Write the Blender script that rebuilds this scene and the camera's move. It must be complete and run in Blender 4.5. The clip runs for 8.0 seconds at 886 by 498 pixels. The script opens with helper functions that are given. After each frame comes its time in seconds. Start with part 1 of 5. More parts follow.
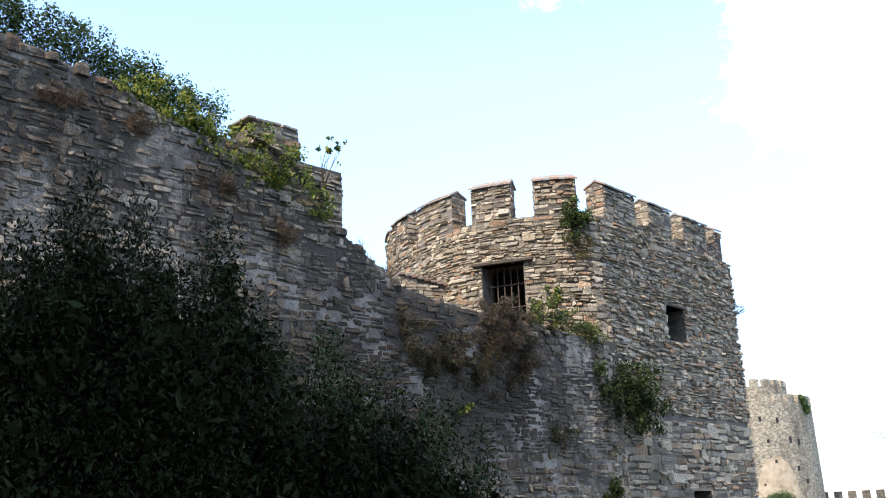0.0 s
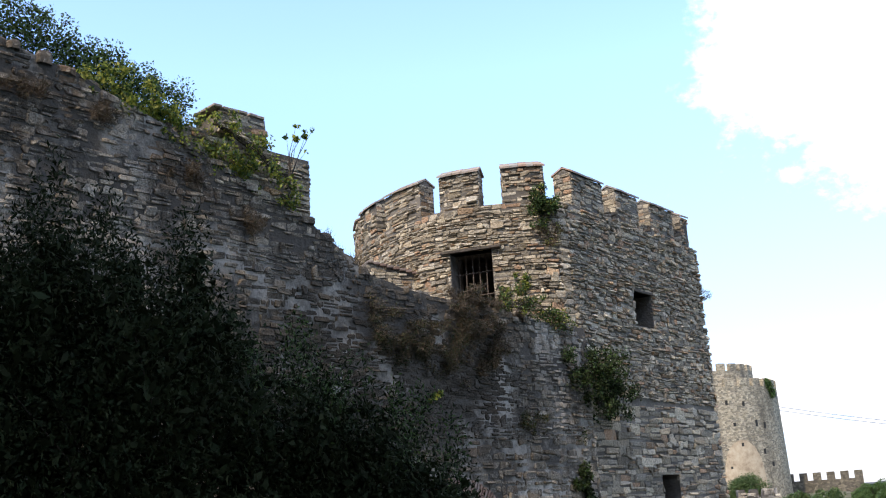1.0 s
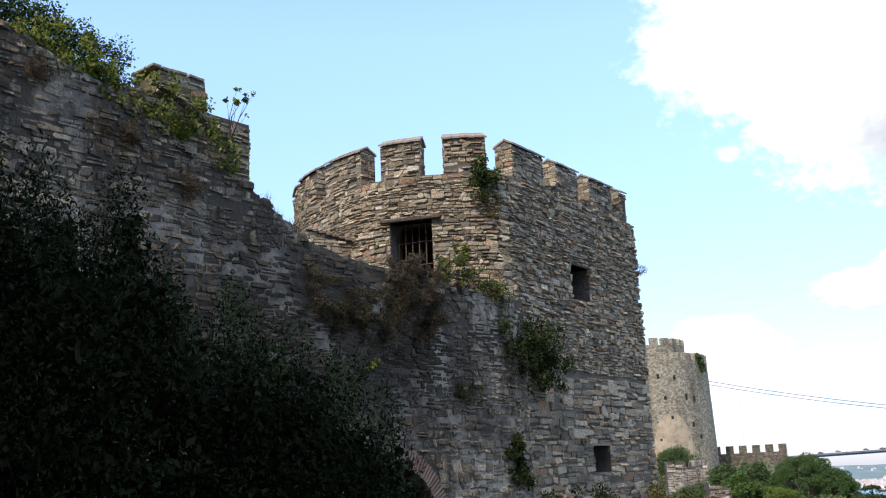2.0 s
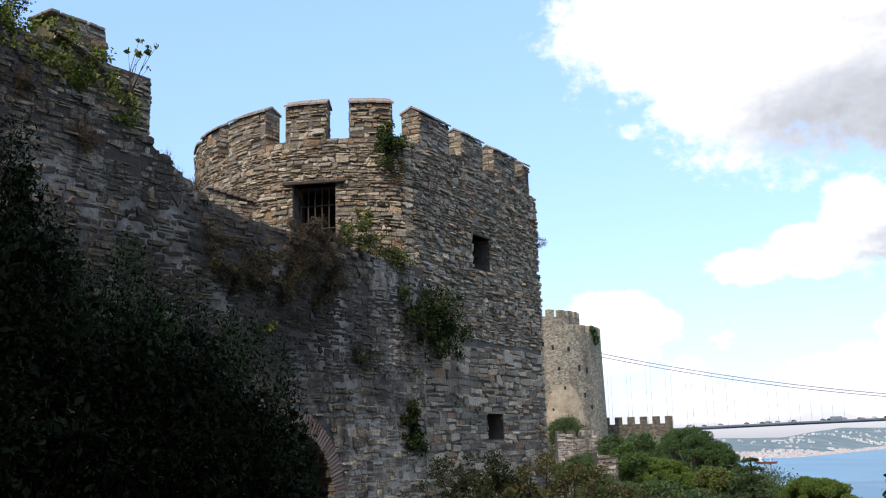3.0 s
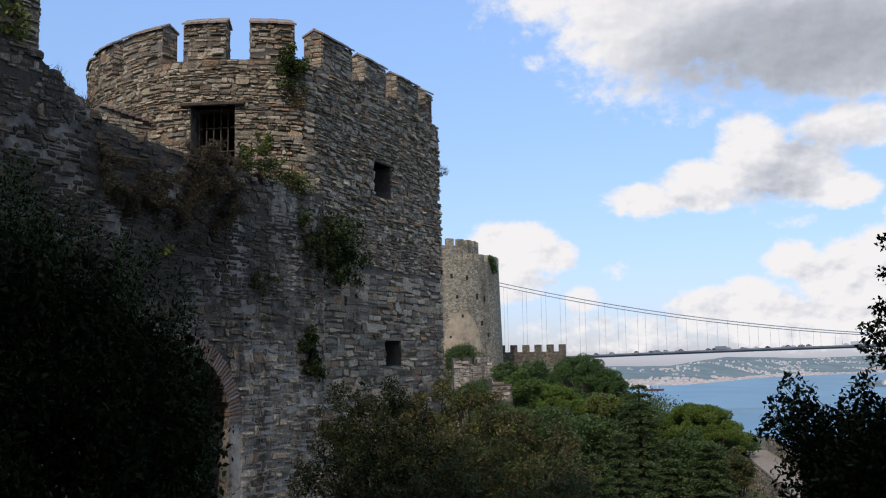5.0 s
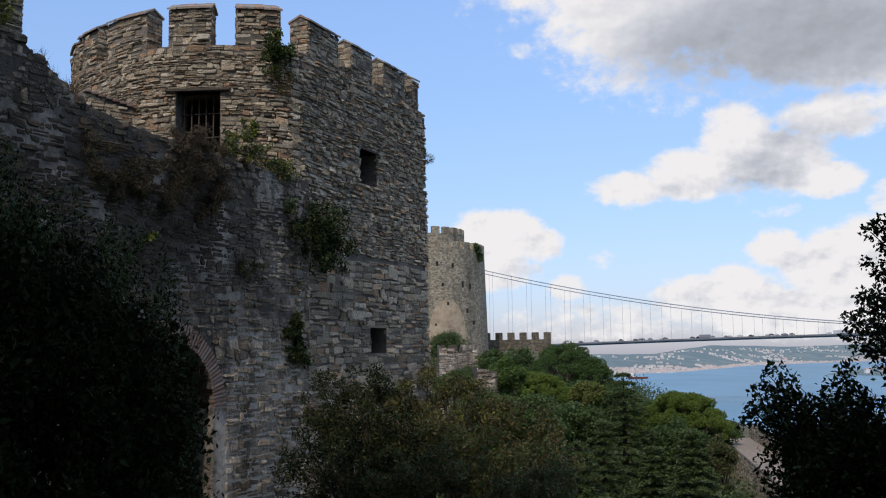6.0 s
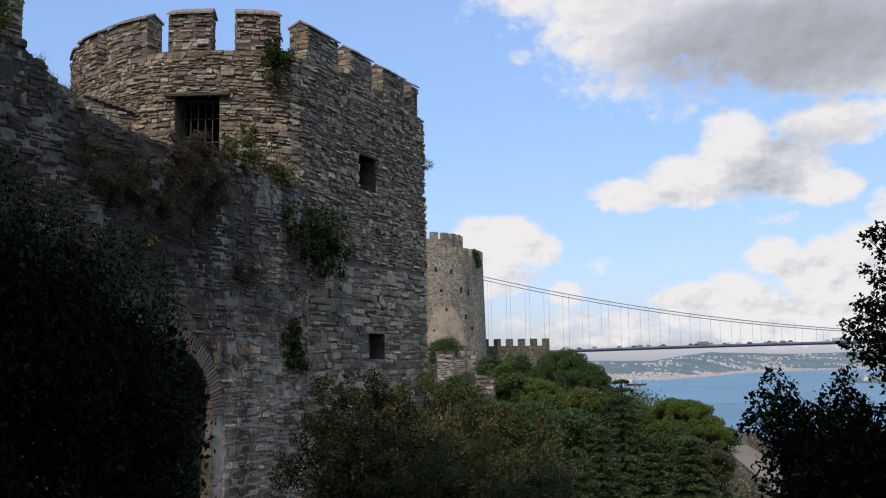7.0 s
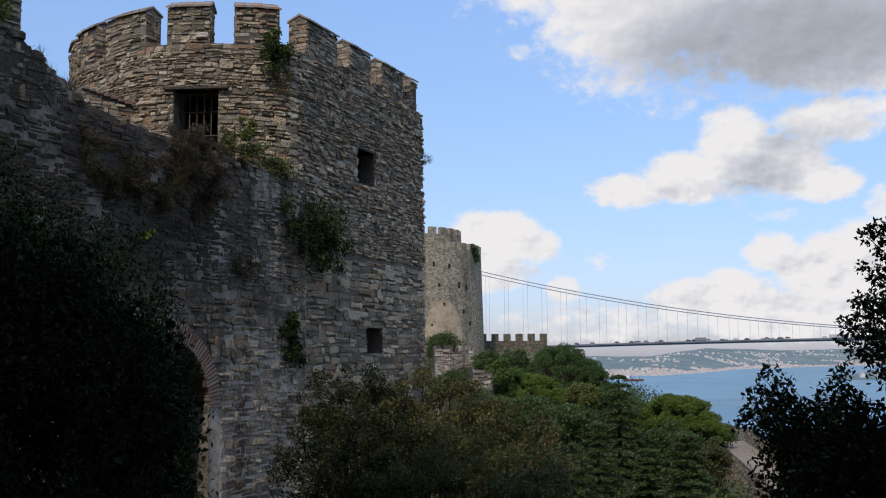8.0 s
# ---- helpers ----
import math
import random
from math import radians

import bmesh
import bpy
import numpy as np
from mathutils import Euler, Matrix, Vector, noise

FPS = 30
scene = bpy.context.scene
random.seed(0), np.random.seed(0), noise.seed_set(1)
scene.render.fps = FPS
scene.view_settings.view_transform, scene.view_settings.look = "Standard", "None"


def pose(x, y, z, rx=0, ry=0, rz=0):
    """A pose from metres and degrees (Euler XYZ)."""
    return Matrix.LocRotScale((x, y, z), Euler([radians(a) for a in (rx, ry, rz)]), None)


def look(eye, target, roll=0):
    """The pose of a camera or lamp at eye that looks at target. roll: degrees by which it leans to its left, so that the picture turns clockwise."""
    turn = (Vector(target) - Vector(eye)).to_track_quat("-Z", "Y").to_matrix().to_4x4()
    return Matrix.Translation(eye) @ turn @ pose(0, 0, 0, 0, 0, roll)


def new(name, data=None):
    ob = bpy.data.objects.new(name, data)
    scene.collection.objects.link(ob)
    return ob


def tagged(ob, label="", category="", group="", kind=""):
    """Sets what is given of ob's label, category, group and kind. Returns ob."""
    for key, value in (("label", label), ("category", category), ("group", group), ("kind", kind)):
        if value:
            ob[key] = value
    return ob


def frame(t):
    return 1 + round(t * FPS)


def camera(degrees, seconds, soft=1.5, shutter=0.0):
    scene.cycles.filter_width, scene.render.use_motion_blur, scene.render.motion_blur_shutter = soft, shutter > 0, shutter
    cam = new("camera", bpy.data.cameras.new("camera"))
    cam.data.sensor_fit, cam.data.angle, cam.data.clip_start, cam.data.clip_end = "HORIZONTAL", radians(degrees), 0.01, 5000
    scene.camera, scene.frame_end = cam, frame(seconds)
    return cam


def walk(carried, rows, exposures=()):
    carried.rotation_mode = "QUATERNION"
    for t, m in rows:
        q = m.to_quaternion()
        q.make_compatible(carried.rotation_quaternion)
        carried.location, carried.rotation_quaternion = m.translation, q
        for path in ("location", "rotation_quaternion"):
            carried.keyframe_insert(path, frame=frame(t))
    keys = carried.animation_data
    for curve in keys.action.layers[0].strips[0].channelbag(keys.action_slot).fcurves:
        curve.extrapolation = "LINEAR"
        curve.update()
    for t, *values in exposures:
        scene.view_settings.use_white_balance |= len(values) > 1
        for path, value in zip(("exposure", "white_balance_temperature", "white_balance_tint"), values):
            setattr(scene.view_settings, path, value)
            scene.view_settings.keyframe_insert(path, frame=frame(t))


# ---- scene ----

# ---------- camera and walk ----------
cam = camera(46.07, 8.0, soft=1.12)
PATH = [
    (0.0, pose(0.0, 0.0, 1.6, 105.243, 2.457, 17.524)),
    (0.5, pose(0.0, 0.0, 1.6, 105.576, 3.287, 16.832)),
    (1.0, pose(0.0, 0.0, 1.6, 104.496, 3.317, 15.958)),
    (1.2, pose(0.0, 0.0, 1.6, 103.942, 3.168, 15.279)),
    (2.3, pose(0.0, 0.0, 1.6, 102.203, 2.333, 11.276)),
    (2.5, pose(0.0, 0.0, 1.6, 101.825, 2.054, 10.424)),
    (3.0, pose(0.0, 0.0, 1.6, 100.600, 1.496, 6.657)),
    (3.5, pose(0.0, 0.0, 1.6, 99.515, 1.268, 3.771)),
    (4.0, pose(0.0, 0.0, 1.6, 98.439, 0.965, 1.894)),
    (4.5, pose(0.0, 0.0, 1.6, 97.513, 0.960, 1.153)),
    (4.7, pose(0.0, 0.0, 1.6, 97.002, 1.116, 1.209)),
    (5.8, pose(0.0, 0.0, 1.6, 95.978, 0.861, 0.404)),
    (6.0, pose(0.0, 0.0, 1.6, 95.810, 0.912, 0.269)),
    (6.5, pose(0.0, 0.0, 1.6, 95.992, 0.821, 0.090)),
    (7.0, pose(0.0, 0.0, 1.6, 96.135, 0.698, 0.172)),
    (7.5, pose(0.0, 0.0, 1.6, 96.004, 0.678, 0.175)),
    (8.0, pose(0.0, 0.0, 1.6, 95.840, 0.398, 0.041)),
]
walk(cam, PATH, exposures=[(0.0, 1.3, 6700, 11), (0.5, 1.15, 6700, 11), (1.0, 0.86, 6700, 11), (2.5, 0.52, 6750, 10), (3.0, 0.36, 6700, 11), (3.5, 0.17, 6600, 11), (4.5, -0.12, 6550, 11), (6.0, -0.25, 6550, 11), (8.0, -0.28, 6550, 11)])

# ---------- world: blue sky with cumulus, hazy sun behind the camera to the left ----------
SUN_AZ, SUN_EL = radians(-160), radians(48)
SEA = -42.0


class Graph:
    """Short hand for wiring shader nodes."""

    def __init__(self, tree):
        self.t = tree
        tree.nodes.clear()

    def node(self, kind, **props):
        n = self.t.nodes.new(kind)
        for k, v in props.items():
            setattr(n, k, v)
        return n

    def put(self, socket, value):
        if isinstance(value, bpy.types.NodeSocket):
            self.t.links.new(value, socket)
        else:
            socket.default_value = value

    def math(self, op, a, b=0.0, c=0.0, clamp=False):
        n = self.node("ShaderNodeMath", operation=op, use_clamp=clamp)
        for s, v in zip(n.inputs, (a, b, c)):
            self.put(s, v)
        return n.outputs[0]

    def ramp(self, fac, stops, interp="LINEAR"):
        n = self.node("ShaderNodeValToRGB")
        n.color_ramp.interpolation = interp
        e = n.color_ramp.elements
        while len(e) < len(stops):
            e.new(0.5)
        for el, (p, c) in zip(e, stops):
            el.position = p
            el.color = (*c, 1) if len(c) == 3 else c
        self.put(n.inputs[0], fac)
        return n.outputs[0]

    def noise(self, vec, scale, detail=4.0, rough=0.55, lac=2.0):
        n = self.node("ShaderNodeTexNoise")
        if vec is not None:
            self.put(n.inputs["Vector"], vec)
        n.inputs["Scale"].default_value = scale
        n.inputs["Detail"].default_value = detail
        n.inputs["Roughness"].default_value = rough
        n.inputs["Lacunarity"].default_value = lac
        return n.outputs["Fac"]

    def mix(self, fac, a, b, blend="MIX"):
        n = self.node("ShaderNodeMix", data_type="RGBA", blend_type=blend)
        self.put(n.inputs[0], fac)
        self.put(n.inputs[6], a if isinstance(a, bpy.types.NodeSocket) else (*a, 1))
        self.put(n.inputs[7], b if isinstance(b, bpy.types.NodeSocket) else (*b, 1))
        return n.outputs[2]


def make_world():
    w = bpy.data.worlds.new("sky")
    w.use_nodes = True
    scene.world = w
    g = Graph(w.node_tree)
    sky = g.node("ShaderNodeTexSky", sky_type="NISHITA", sun_disc=False, sun_elevation=SUN_EL, sun_rotation=SUN_AZ,
                 altitude=60, air_density=1.0, dust_density=0.6, ozone_density=1.5)
    co = g.node("ShaderNodeTexCoord").outputs["Generated"]
    xyz = g.node("ShaderNodeSeparateXYZ")
    g.put(xyz.inputs[0], co)
    x, y, z = xyz.outputs
    deg = 180 / math.pi
    az = g.math("MULTIPLY", g.math("ARCTAN2", x, y), deg)
    el = g.math("MULTIPLY", g.math("ARCSINE", z), deg)
    flat = g.node("ShaderNodeCombineXYZ")
    g.put(flat.inputs[0], az)
    g.put(flat.inputs[1], g.math("MULTIPLY", el, 1.35))
    puff = g.noise(flat.outputs[0], 0.16, 9, 0.56)
    broad = g.noise(flat.outputs[0], 0.035, 3, 0.5)
    fine = g.noise(flat.outputs[0], 0.55, 8, 0.6)
    # clouds: azimuth, elevation, half width, half height (degrees), weight
    bank = [(16.5, 20.6, 12.5, 6.6, 1.40), (6.6, 22.4, 6.4, 4.4, 1.20), (5.5, 26.5, 5.6, 4.0, 1.10), (22.5, 16.6, 9.0, 3.4, 1.30),
            (9.5, 17.6, 3.6, 2.1, 1.0), (4.4, 16.5, 0.9, 0.6, 0.66), (-10.0, 28.4, 2.4, 0.9, 0.60)]
    middle = [(15.8, 10.7, 2.11, 2.54, 1.20), (13.4, 9.5, 2.48, 1.43, 1.15), (10.1, 8.8, 2.73, 0.93, 1.00), (18.2, 9.8, 2.63, 1.80, 1.10),
              (21.3, 12.0, 3.56, 1.30, 1.05), (20.3, 8.7, 1.92, 1.05, 1.05), (18.1, 7.2, 1.71, 0.50, 0.50), (23.1, 7.5, 1.12, 1.05, 0.90)]
    low = [(3.1, 6.5, 2.79, 1.49, 1.25), (4.9, 6.0, 1.61, 1.18, 1.00), (2.6, 4.6, 2.79, 1.24, 0.95), (8.5, 5.0, 0.99, 0.74, 0.56),
           (6.6, 3.5, 1.18, 0.74, 0.80), (6.7, 2.0, 0.43, 0.31, 0.75), (20.8, 4.2, 3.25, 2.05, 1.20), (17.7, 5.3, 1.61, 1.18, 1.10),
           (22.4, 5.7, 1.43, 1.30, 1.10), (15.2, 2.9, 3.25, 1.49, 1.10), (12.7, 2.7, 1.80, 1.24, 0.95), (18.3, 1.9, 5.89, 1.43, 1.05),
           (8.0, 1.7, 5.89, 1.18, 0.62)]
    elsewhere = [(75, 38, 34, 20, 1.0), (-55, 52, 34, 14, 1.0), (-120, 42, 36, 20, 1.0), (20, 62, 60, 12, 0.9), (28, 6.5, 4, 2.6, 0.8), (46, 14, 15, 9, 0.8), (-75, 20, 24, 9, 0.8), (110, 30, 36, 14, 0.9),
                 (180, 35, 40, 14, 0.9)]
    # thick parts whose undersides are grey
    grey = [(18.5, 16.2, 8.5, 2.9, 0.95), (22.5, 19, 9, 5, 0.50), (12, 18, 4.5, 2.2, 0.30), (17.1, 9.4, 2.17, 1.24, 0.62),
            (19.3, 11, 2.48, 1.24, 0.50), (21.5, 11.7, 1.86, 0.78, 0.30), (14.3, 8.7, 2.79, 0.68, 0.25), (4.4, 4.9, 1.86, 0.81, 0.22),
            (19.2, 2.5, 4.65, 0.74, 0.21), (18.4, 4.7, 1.24, 0.56, 0.17), (13.4, 2.2, 3.41, 0.68, 0.19), (8, 1.6, 5.89, 0.93, 0.17),
            (110, 24, 36, 8, 0.60), (180, 28, 40, 9, 0.60), (-75, 15, 24, 6, 0.50)]

    def hump(a, e, wa, we, k):
        da = g.math("DIVIDE", g.math("SUBTRACT", az, a), wa)
        de = g.math("DIVIDE", g.math("SUBTRACT", el, e), we)
        r2 = g.math("ADD", g.math("MULTIPLY", da, da), g.math("MULTIPLY", de, de))
        return g.math("MULTIPLY", g.math("EXPONENT", g.math("MULTIPLY", g.math("MULTIPLY", r2, r2), -0.75)), k)

    total, base = 0.0, 0.0
    for row in bank + middle + low + elsewhere:
        total = g.math("MAXIMUM", hump(*row), total)
    for row in grey:
        base = g.math("MAXIMUM", hump(*row), base)
    base = g.math("MULTIPLY", base, g.math("ADD", 0.65, g.math("MULTIPLY", broad, 0.7)))
    tiny = g.noise(flat.outputs[0], 1.5, 7, 0.6)
    ragged = g.math("ADD", g.math("MULTIPLY", g.math("SUBTRACT", puff, 0.5), 1.1), g.math("MULTIPLY", g.math("SUBTRACT", fine, 0.5), 1.35))
    ragged = g.math("ADD", ragged, g.math("MULTIPLY", g.math("SUBTRACT", tiny, 0.5), 0.7))
    # billows: how much thicker the cloud is towards the light
    shift = g.node("ShaderNodeVectorMath", operation="ADD")
    g.put(shift.inputs[0], flat.outputs[0])
    shift.inputs[1].default_value = (-0.45, 0.75, 0)
    billow = g.math("SUBTRACT", g.noise(shift.outputs[0], 0.33, 7, 0.55), g.noise(flat.outputs[0], 0.33, 7, 0.55))
    body = g.math("ADD", total, g.math("ADD", ragged, g.math("MULTIPLY", g.math("SUBTRACT", broad, 0.5), 0.3)))
    cover = g.node("ShaderNodeMapRange", interpolation_type="SMOOTHSTEP")
    g.put(cover.inputs[0], body)
    cover.inputs[1].default_value = 0.30
    g.put(cover.inputs[2], g.math("ADD", 0.76, g.math("MULTIPLY", el, 0.016)))
    cover = cover.outputs[0]
    # small crisp heads of cumulus low down
    small = g.node("ShaderNodeVectorMath", operation="ADD")
    g.put(small.inputs[0], flat.outputs[0])
    small.inputs[1].default_value = (-0.18, 0.32, 0)
    heads = g.math("SUBTRACT", g.noise(small.outputs[0], 0.85, 6, 0.55), g.noise(flat.outputs[0], 0.85, 6, 0.55))
    billow = g.math("ADD", billow, g.math("MULTIPLY", heads, 0.5))
    depth = g.node("ShaderNodeMapRange")
    g.put(depth.inputs[0], el)
    for s, v in zip(depth.inputs[1:5], (5.0, 16.0, 1.5, 0.5)):
        s.default_value = v
    # thick undersides are grey, tops white
    shade = g.math("ADD", g.math("MULTIPLY", base, 0.92), g.math("ADD", g.math("MULTIPLY", ragged, 0.10), g.math("MULTIPLY", billow, depth.outputs[0])))
    lit = g.ramp(shade, [(0.08, (1.08, 1.07, 1.05)), (0.36, (0.84, 0.86, 0.90)), (0.65, (0.60, 0.64, 0.70)), (1.0, (0.44, 0.47, 0.515))])
    haze = g.node("ShaderNodeMapRange")
    g.put(haze.inputs[0], el)
    for s, v in zip(haze.inputs[1:5], (0.0, 24.0, SKY_GAIN * 0.52, SKY_GAIN * 1.30)):
        s.default_value = v
    air = g.node("ShaderNodeCombineXYZ")
    blue = g.node("ShaderNodeMapRange")
    g.put(blue.inputs[0], el)
    for s, v in zip(blue.inputs[1:5], (0.0, 9.0, 1.42, 1.08)):
        s.default_value = v
    for s, k in zip(air.inputs, (0.93, 0.975, blue.outputs[0])):
        g.put(s, g.math("MULTIPLY", haze.outputs[0], k))
    clear = g.mix(1.0, sky.outputs[0], air.outputs[0], "MULTIPLY")
    white = g.mix(1.0, lit, (CLOUD, CLOUD, CLOUD * 1.03), "MULTIPLY")
    colour = g.mix(cover, clear, white)
    bg = g.node("ShaderNodeBackground")
    g.put(bg.inputs[0], colour)
    bg.inputs[1].default_value = 0.1
    g.put(g.node("ShaderNodeOutputWorld").inputs[0], bg.outputs[0])


SKY_GAIN, CLOUD = 2.03, 9.5
make_world()
sun_data = bpy.data.lights.new("sun", "SUN")
sun_data.energy, sun_data.angle, sun_data.color = 2.6, radians(1.5), (1.0, 0.90, 0.76)
sun = new("sun", sun_data)
to_sun = Vector((math.sin(SUN_AZ) * math.cos(SUN_EL), math.cos(SUN_AZ) * math.cos(SUN_EL), math.sin(SUN_EL)))
sun.matrix_world = look(to_sun * 100, (0, 0, 0))


# ---------- materials ----------
def material(name, build, rough=0.9, bump=0.0):
    """build(g) gives the colour and, if bump is set, a height."""
    m = bpy.data.materials.new(name)
    m.use_nodes = True
    g = Graph(m.node_tree)
    out = g.node("ShaderNodeOutputMaterial")
    b = g.node("ShaderNodeBsdfPrincipled")
    b.inputs["Roughness"].default_value = rough
    b.inputs["Specular IOR Level"].default_value = 0.25
    colour, height = build(g)
    g.put(b.inputs["Base Color"], colour if isinstance(colour, bpy.types.NodeSocket) else (*colour, 1))
    if height is not None:
        n = g.node("ShaderNodeBump")
        n.inputs["Strength"].default_value, n.inputs["Distance"].default_value = 1.0, bump
        g.put(n.inputs["Height"], height)
        g.put(b.inputs["Normal"], n.outputs[0])
    g.put(out.inputs[0], b.outputs[0])
    return m, g, b


def chance(g):
    """A random value for each stone or leaf, whether it is an object or an island of a joined mesh."""
    a = g.node("ShaderNodeObjectInfo").outputs["Random"]
    b = g.node("ShaderNodeNewGeometry").outputs["Random Per Island"]
    return g.math("FRACT", g.math("ADD", g.math("MULTIPLY", a, 3.0), b))


def position(g):
    return g.node("ShaderNodeNewGeometry").outputs["Position"]


def stone_material(name, tones, stain=0.5, lichen=0.25, patch=0.9, lime=0.0, cells=0.0, dark_at=None, rust=0.0):
    """Stones that each have a tone of their own, with grain, pale lichen, dark rain stains and old lime wash."""
    def build(g):
        p = position(g)
        if cells:
            v = g.node("ShaderNodeTexVoronoi")
            sq = g.node("ShaderNodeMapping")
            g.put(sq.inputs[0], p)
            sq.inputs["Scale"].default_value = (1.0, 1.0, 1.7)
            g.put(v.inputs["Vector"], sq.outputs[0])
            v.inputs["Scale"].default_value = cells
            sep = g.node("ShaderNodeSeparateColor")
            g.put(sep.inputs[0], v.outputs["Color"])
            r = sep.outputs[0]
        else:
            r = chance(g)
        tone = g.ramp(r, [(i / (len(tones) - 1), c) for i, c in enumerate(tones)], "CONSTANT")
        worn = g.math("FRACT", g.math("MULTIPLY", r, 7.31))
        tone = g.mix(0.6 if cells else 1.0, tone, g.ramp(worn, [(0.0, (0.50, 0.49, 0.48)), (0.25, (0.85, 0.85, 0.84)), (0.7, (1.05, 1.05, 1.04)), (1.0, (1.36, 1.35, 1.32))]), "MULTIPLY")
        grain = g.noise(p, 26, 7, 0.7)
        blotch = g.noise(p, 4.0, 6, 0.65)
        streak = g.node("ShaderNodeMapping")
        g.put(streak.inputs[0], p)
        streak.inputs["Scale"].default_value = (1.0, 1.0, 0.2)
        wash = g.noise(streak.outputs[0], patch, 7, 0.66)
        white = g.noise(streak.outputs[0], 0.55, 8, 0.7)
        c = g.mix(0.9, tone, g.ramp(grain, [(0.32, (0.34, 0.32, 0.30)), (0.52, (0.95, 0.94, 0.91)), (0.70, (1.55, 1.50, 1.42))]), "MULTIPLY")
        c = g.mix(g.ramp(blotch, [(0.54, (0, 0, 0)), (0.68, (lichen,) * 3)]), c, (0.50, 0.48, 0.44))
        c = g.mix(g.ramp(white, [(0.50, (0, 0, 0)), (0.64, (lime,) * 3)]), c, (0.62, 0.60, 0.57))
        c = g.mix(g.ramp(wash, [(0.62 - 0.2 * stain, (0, 0, 0)), (0.74 - 0.2 * stain, (stain,) * 3)]), c, (0.075, 0.067, 0.058))
        if rust:
            c = g.mix(g.ramp(g.noise(p, 0.9, 7, 0.7), [(0.52, (0, 0, 0)), (0.64, (rust,) * 3)]), c, (0.24, 0.165, 0.105))
            c = g.mix(g.ramp(g.noise(p, 8.0, 8, 0.75), [(0.55, (0, 0, 0)), (0.63, (rust,) * 3)]), c, (0.55, 0.53, 0.49))
            c = g.mix(g.ramp(g.noise(p, 6.0, 8, 0.75), [(0.36, (rust * 1.4,) * 3), (0.45, (0, 0, 0))]), c, (0.06, 0.054, 0.046))
        # darker patch about the given point, with a ragged edge
        if dark_at:
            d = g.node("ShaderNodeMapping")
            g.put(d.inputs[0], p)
            d.inputs["Location"].default_value = [-q / w for q, w in zip(dark_at, (5.8, 5.8, 3.0))]
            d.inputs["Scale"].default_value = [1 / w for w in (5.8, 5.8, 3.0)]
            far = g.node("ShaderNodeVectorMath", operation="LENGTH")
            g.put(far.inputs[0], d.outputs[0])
            dark_edge = g.math("ADD", far.outputs["Value"], g.math("MULTIPLY", g.math("SUBTRACT", wash, 0.5), 2.2))
            c = g.mix(g.ramp(dark_edge, [(0.6, (0.9,) * 3), (1.25, (0, 0, 0))]), c, (0.045, 0.040, 0.034))
        c = g.mix(1.0, c, (1.0, 0.91, 0.79) if rust else (0.95, 0.88, 0.75) if cells else (1.03, 0.955, 0.84), "MULTIPLY")
        return c, g.math("ADD", g.math("MULTIPLY", grain, 0.7), blotch)
    return material(name, build, 0.93, 0.085)[0]


STONE = stone_material("rubble_stone", [(0.36, 0.32, 0.26), (0.45, 0.40, 0.33), (0.39, 0.36, 0.31), (0.50, 0.46, 0.39), (0.29, 0.265, 0.23), (0.42, 0.385, 0.33), (0.41, 0.385, 0.345),
                                        (0.55, 0.51, 0.45), (0.45, 0.335, 0.24), (0.38, 0.335, 0.275), (0.47, 0.44, 0.385), (0.32, 0.295, 0.26), (0.42, 0.40, 0.37), (0.40, 0.28, 0.205), (0.43, 0.39, 0.33), (0.37, 0.35, 0.32)], 0.42, 0.4)
WALL_STONE = stone_material("weathered_wall_stone", [(0.29, 0.27, 0.24), (0.41, 0.38, 0.335), (0.33, 0.315, 0.295), (0.50, 0.47, 0.43), (0.21, 0.20, 0.19), (0.38, 0.34, 0.29),
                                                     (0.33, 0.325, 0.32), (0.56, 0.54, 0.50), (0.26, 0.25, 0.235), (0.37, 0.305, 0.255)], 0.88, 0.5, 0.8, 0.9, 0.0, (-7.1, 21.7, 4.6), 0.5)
PALE = stone_material("pale_limestone", [(0.56, 0.54, 0.50), (0.62, 0.60, 0.56), (0.50, 0.48, 0.45)], 0.2, 0.3)
# shade on the far wall is put into these dark stone tones
SHADE_FAR = stone_material("shade_darkened_far_stone", [(0.13, 0.12, 0.10), (0.20, 0.18, 0.15), (0.11, 0.10, 0.09), (0.24, 0.22, 0.18)], 0.5, 0.2, 0.25, 0.0, 2.6)
FAR_STONE = stone_material("pale_far_stone", [(0.29, 0.27, 0.23), (0.41, 0.375, 0.315), (0.24, 0.225, 0.20), (0.47, 0.43, 0.365), (0.35, 0.315, 0.255), (0.50, 0.465, 0.405)], 0.6, 0.2, 0.22, 0.0, 3.0)


def mortar(g):
    p = position(g)
    a = g.noise(p, 14, 6, 0.65)
    b = g.noise(p, 0.8, 4, 0.6)
    return g.mix(g.ramp(b, [(0.4, (0, 0, 0)), (0.62, (1, 1, 1))]), (0.075, 0.066, 0.054), (0.20, 0.175, 0.145)), a


MORTAR = material("old_mortar", mortar, 0.97, 0.04)[0]


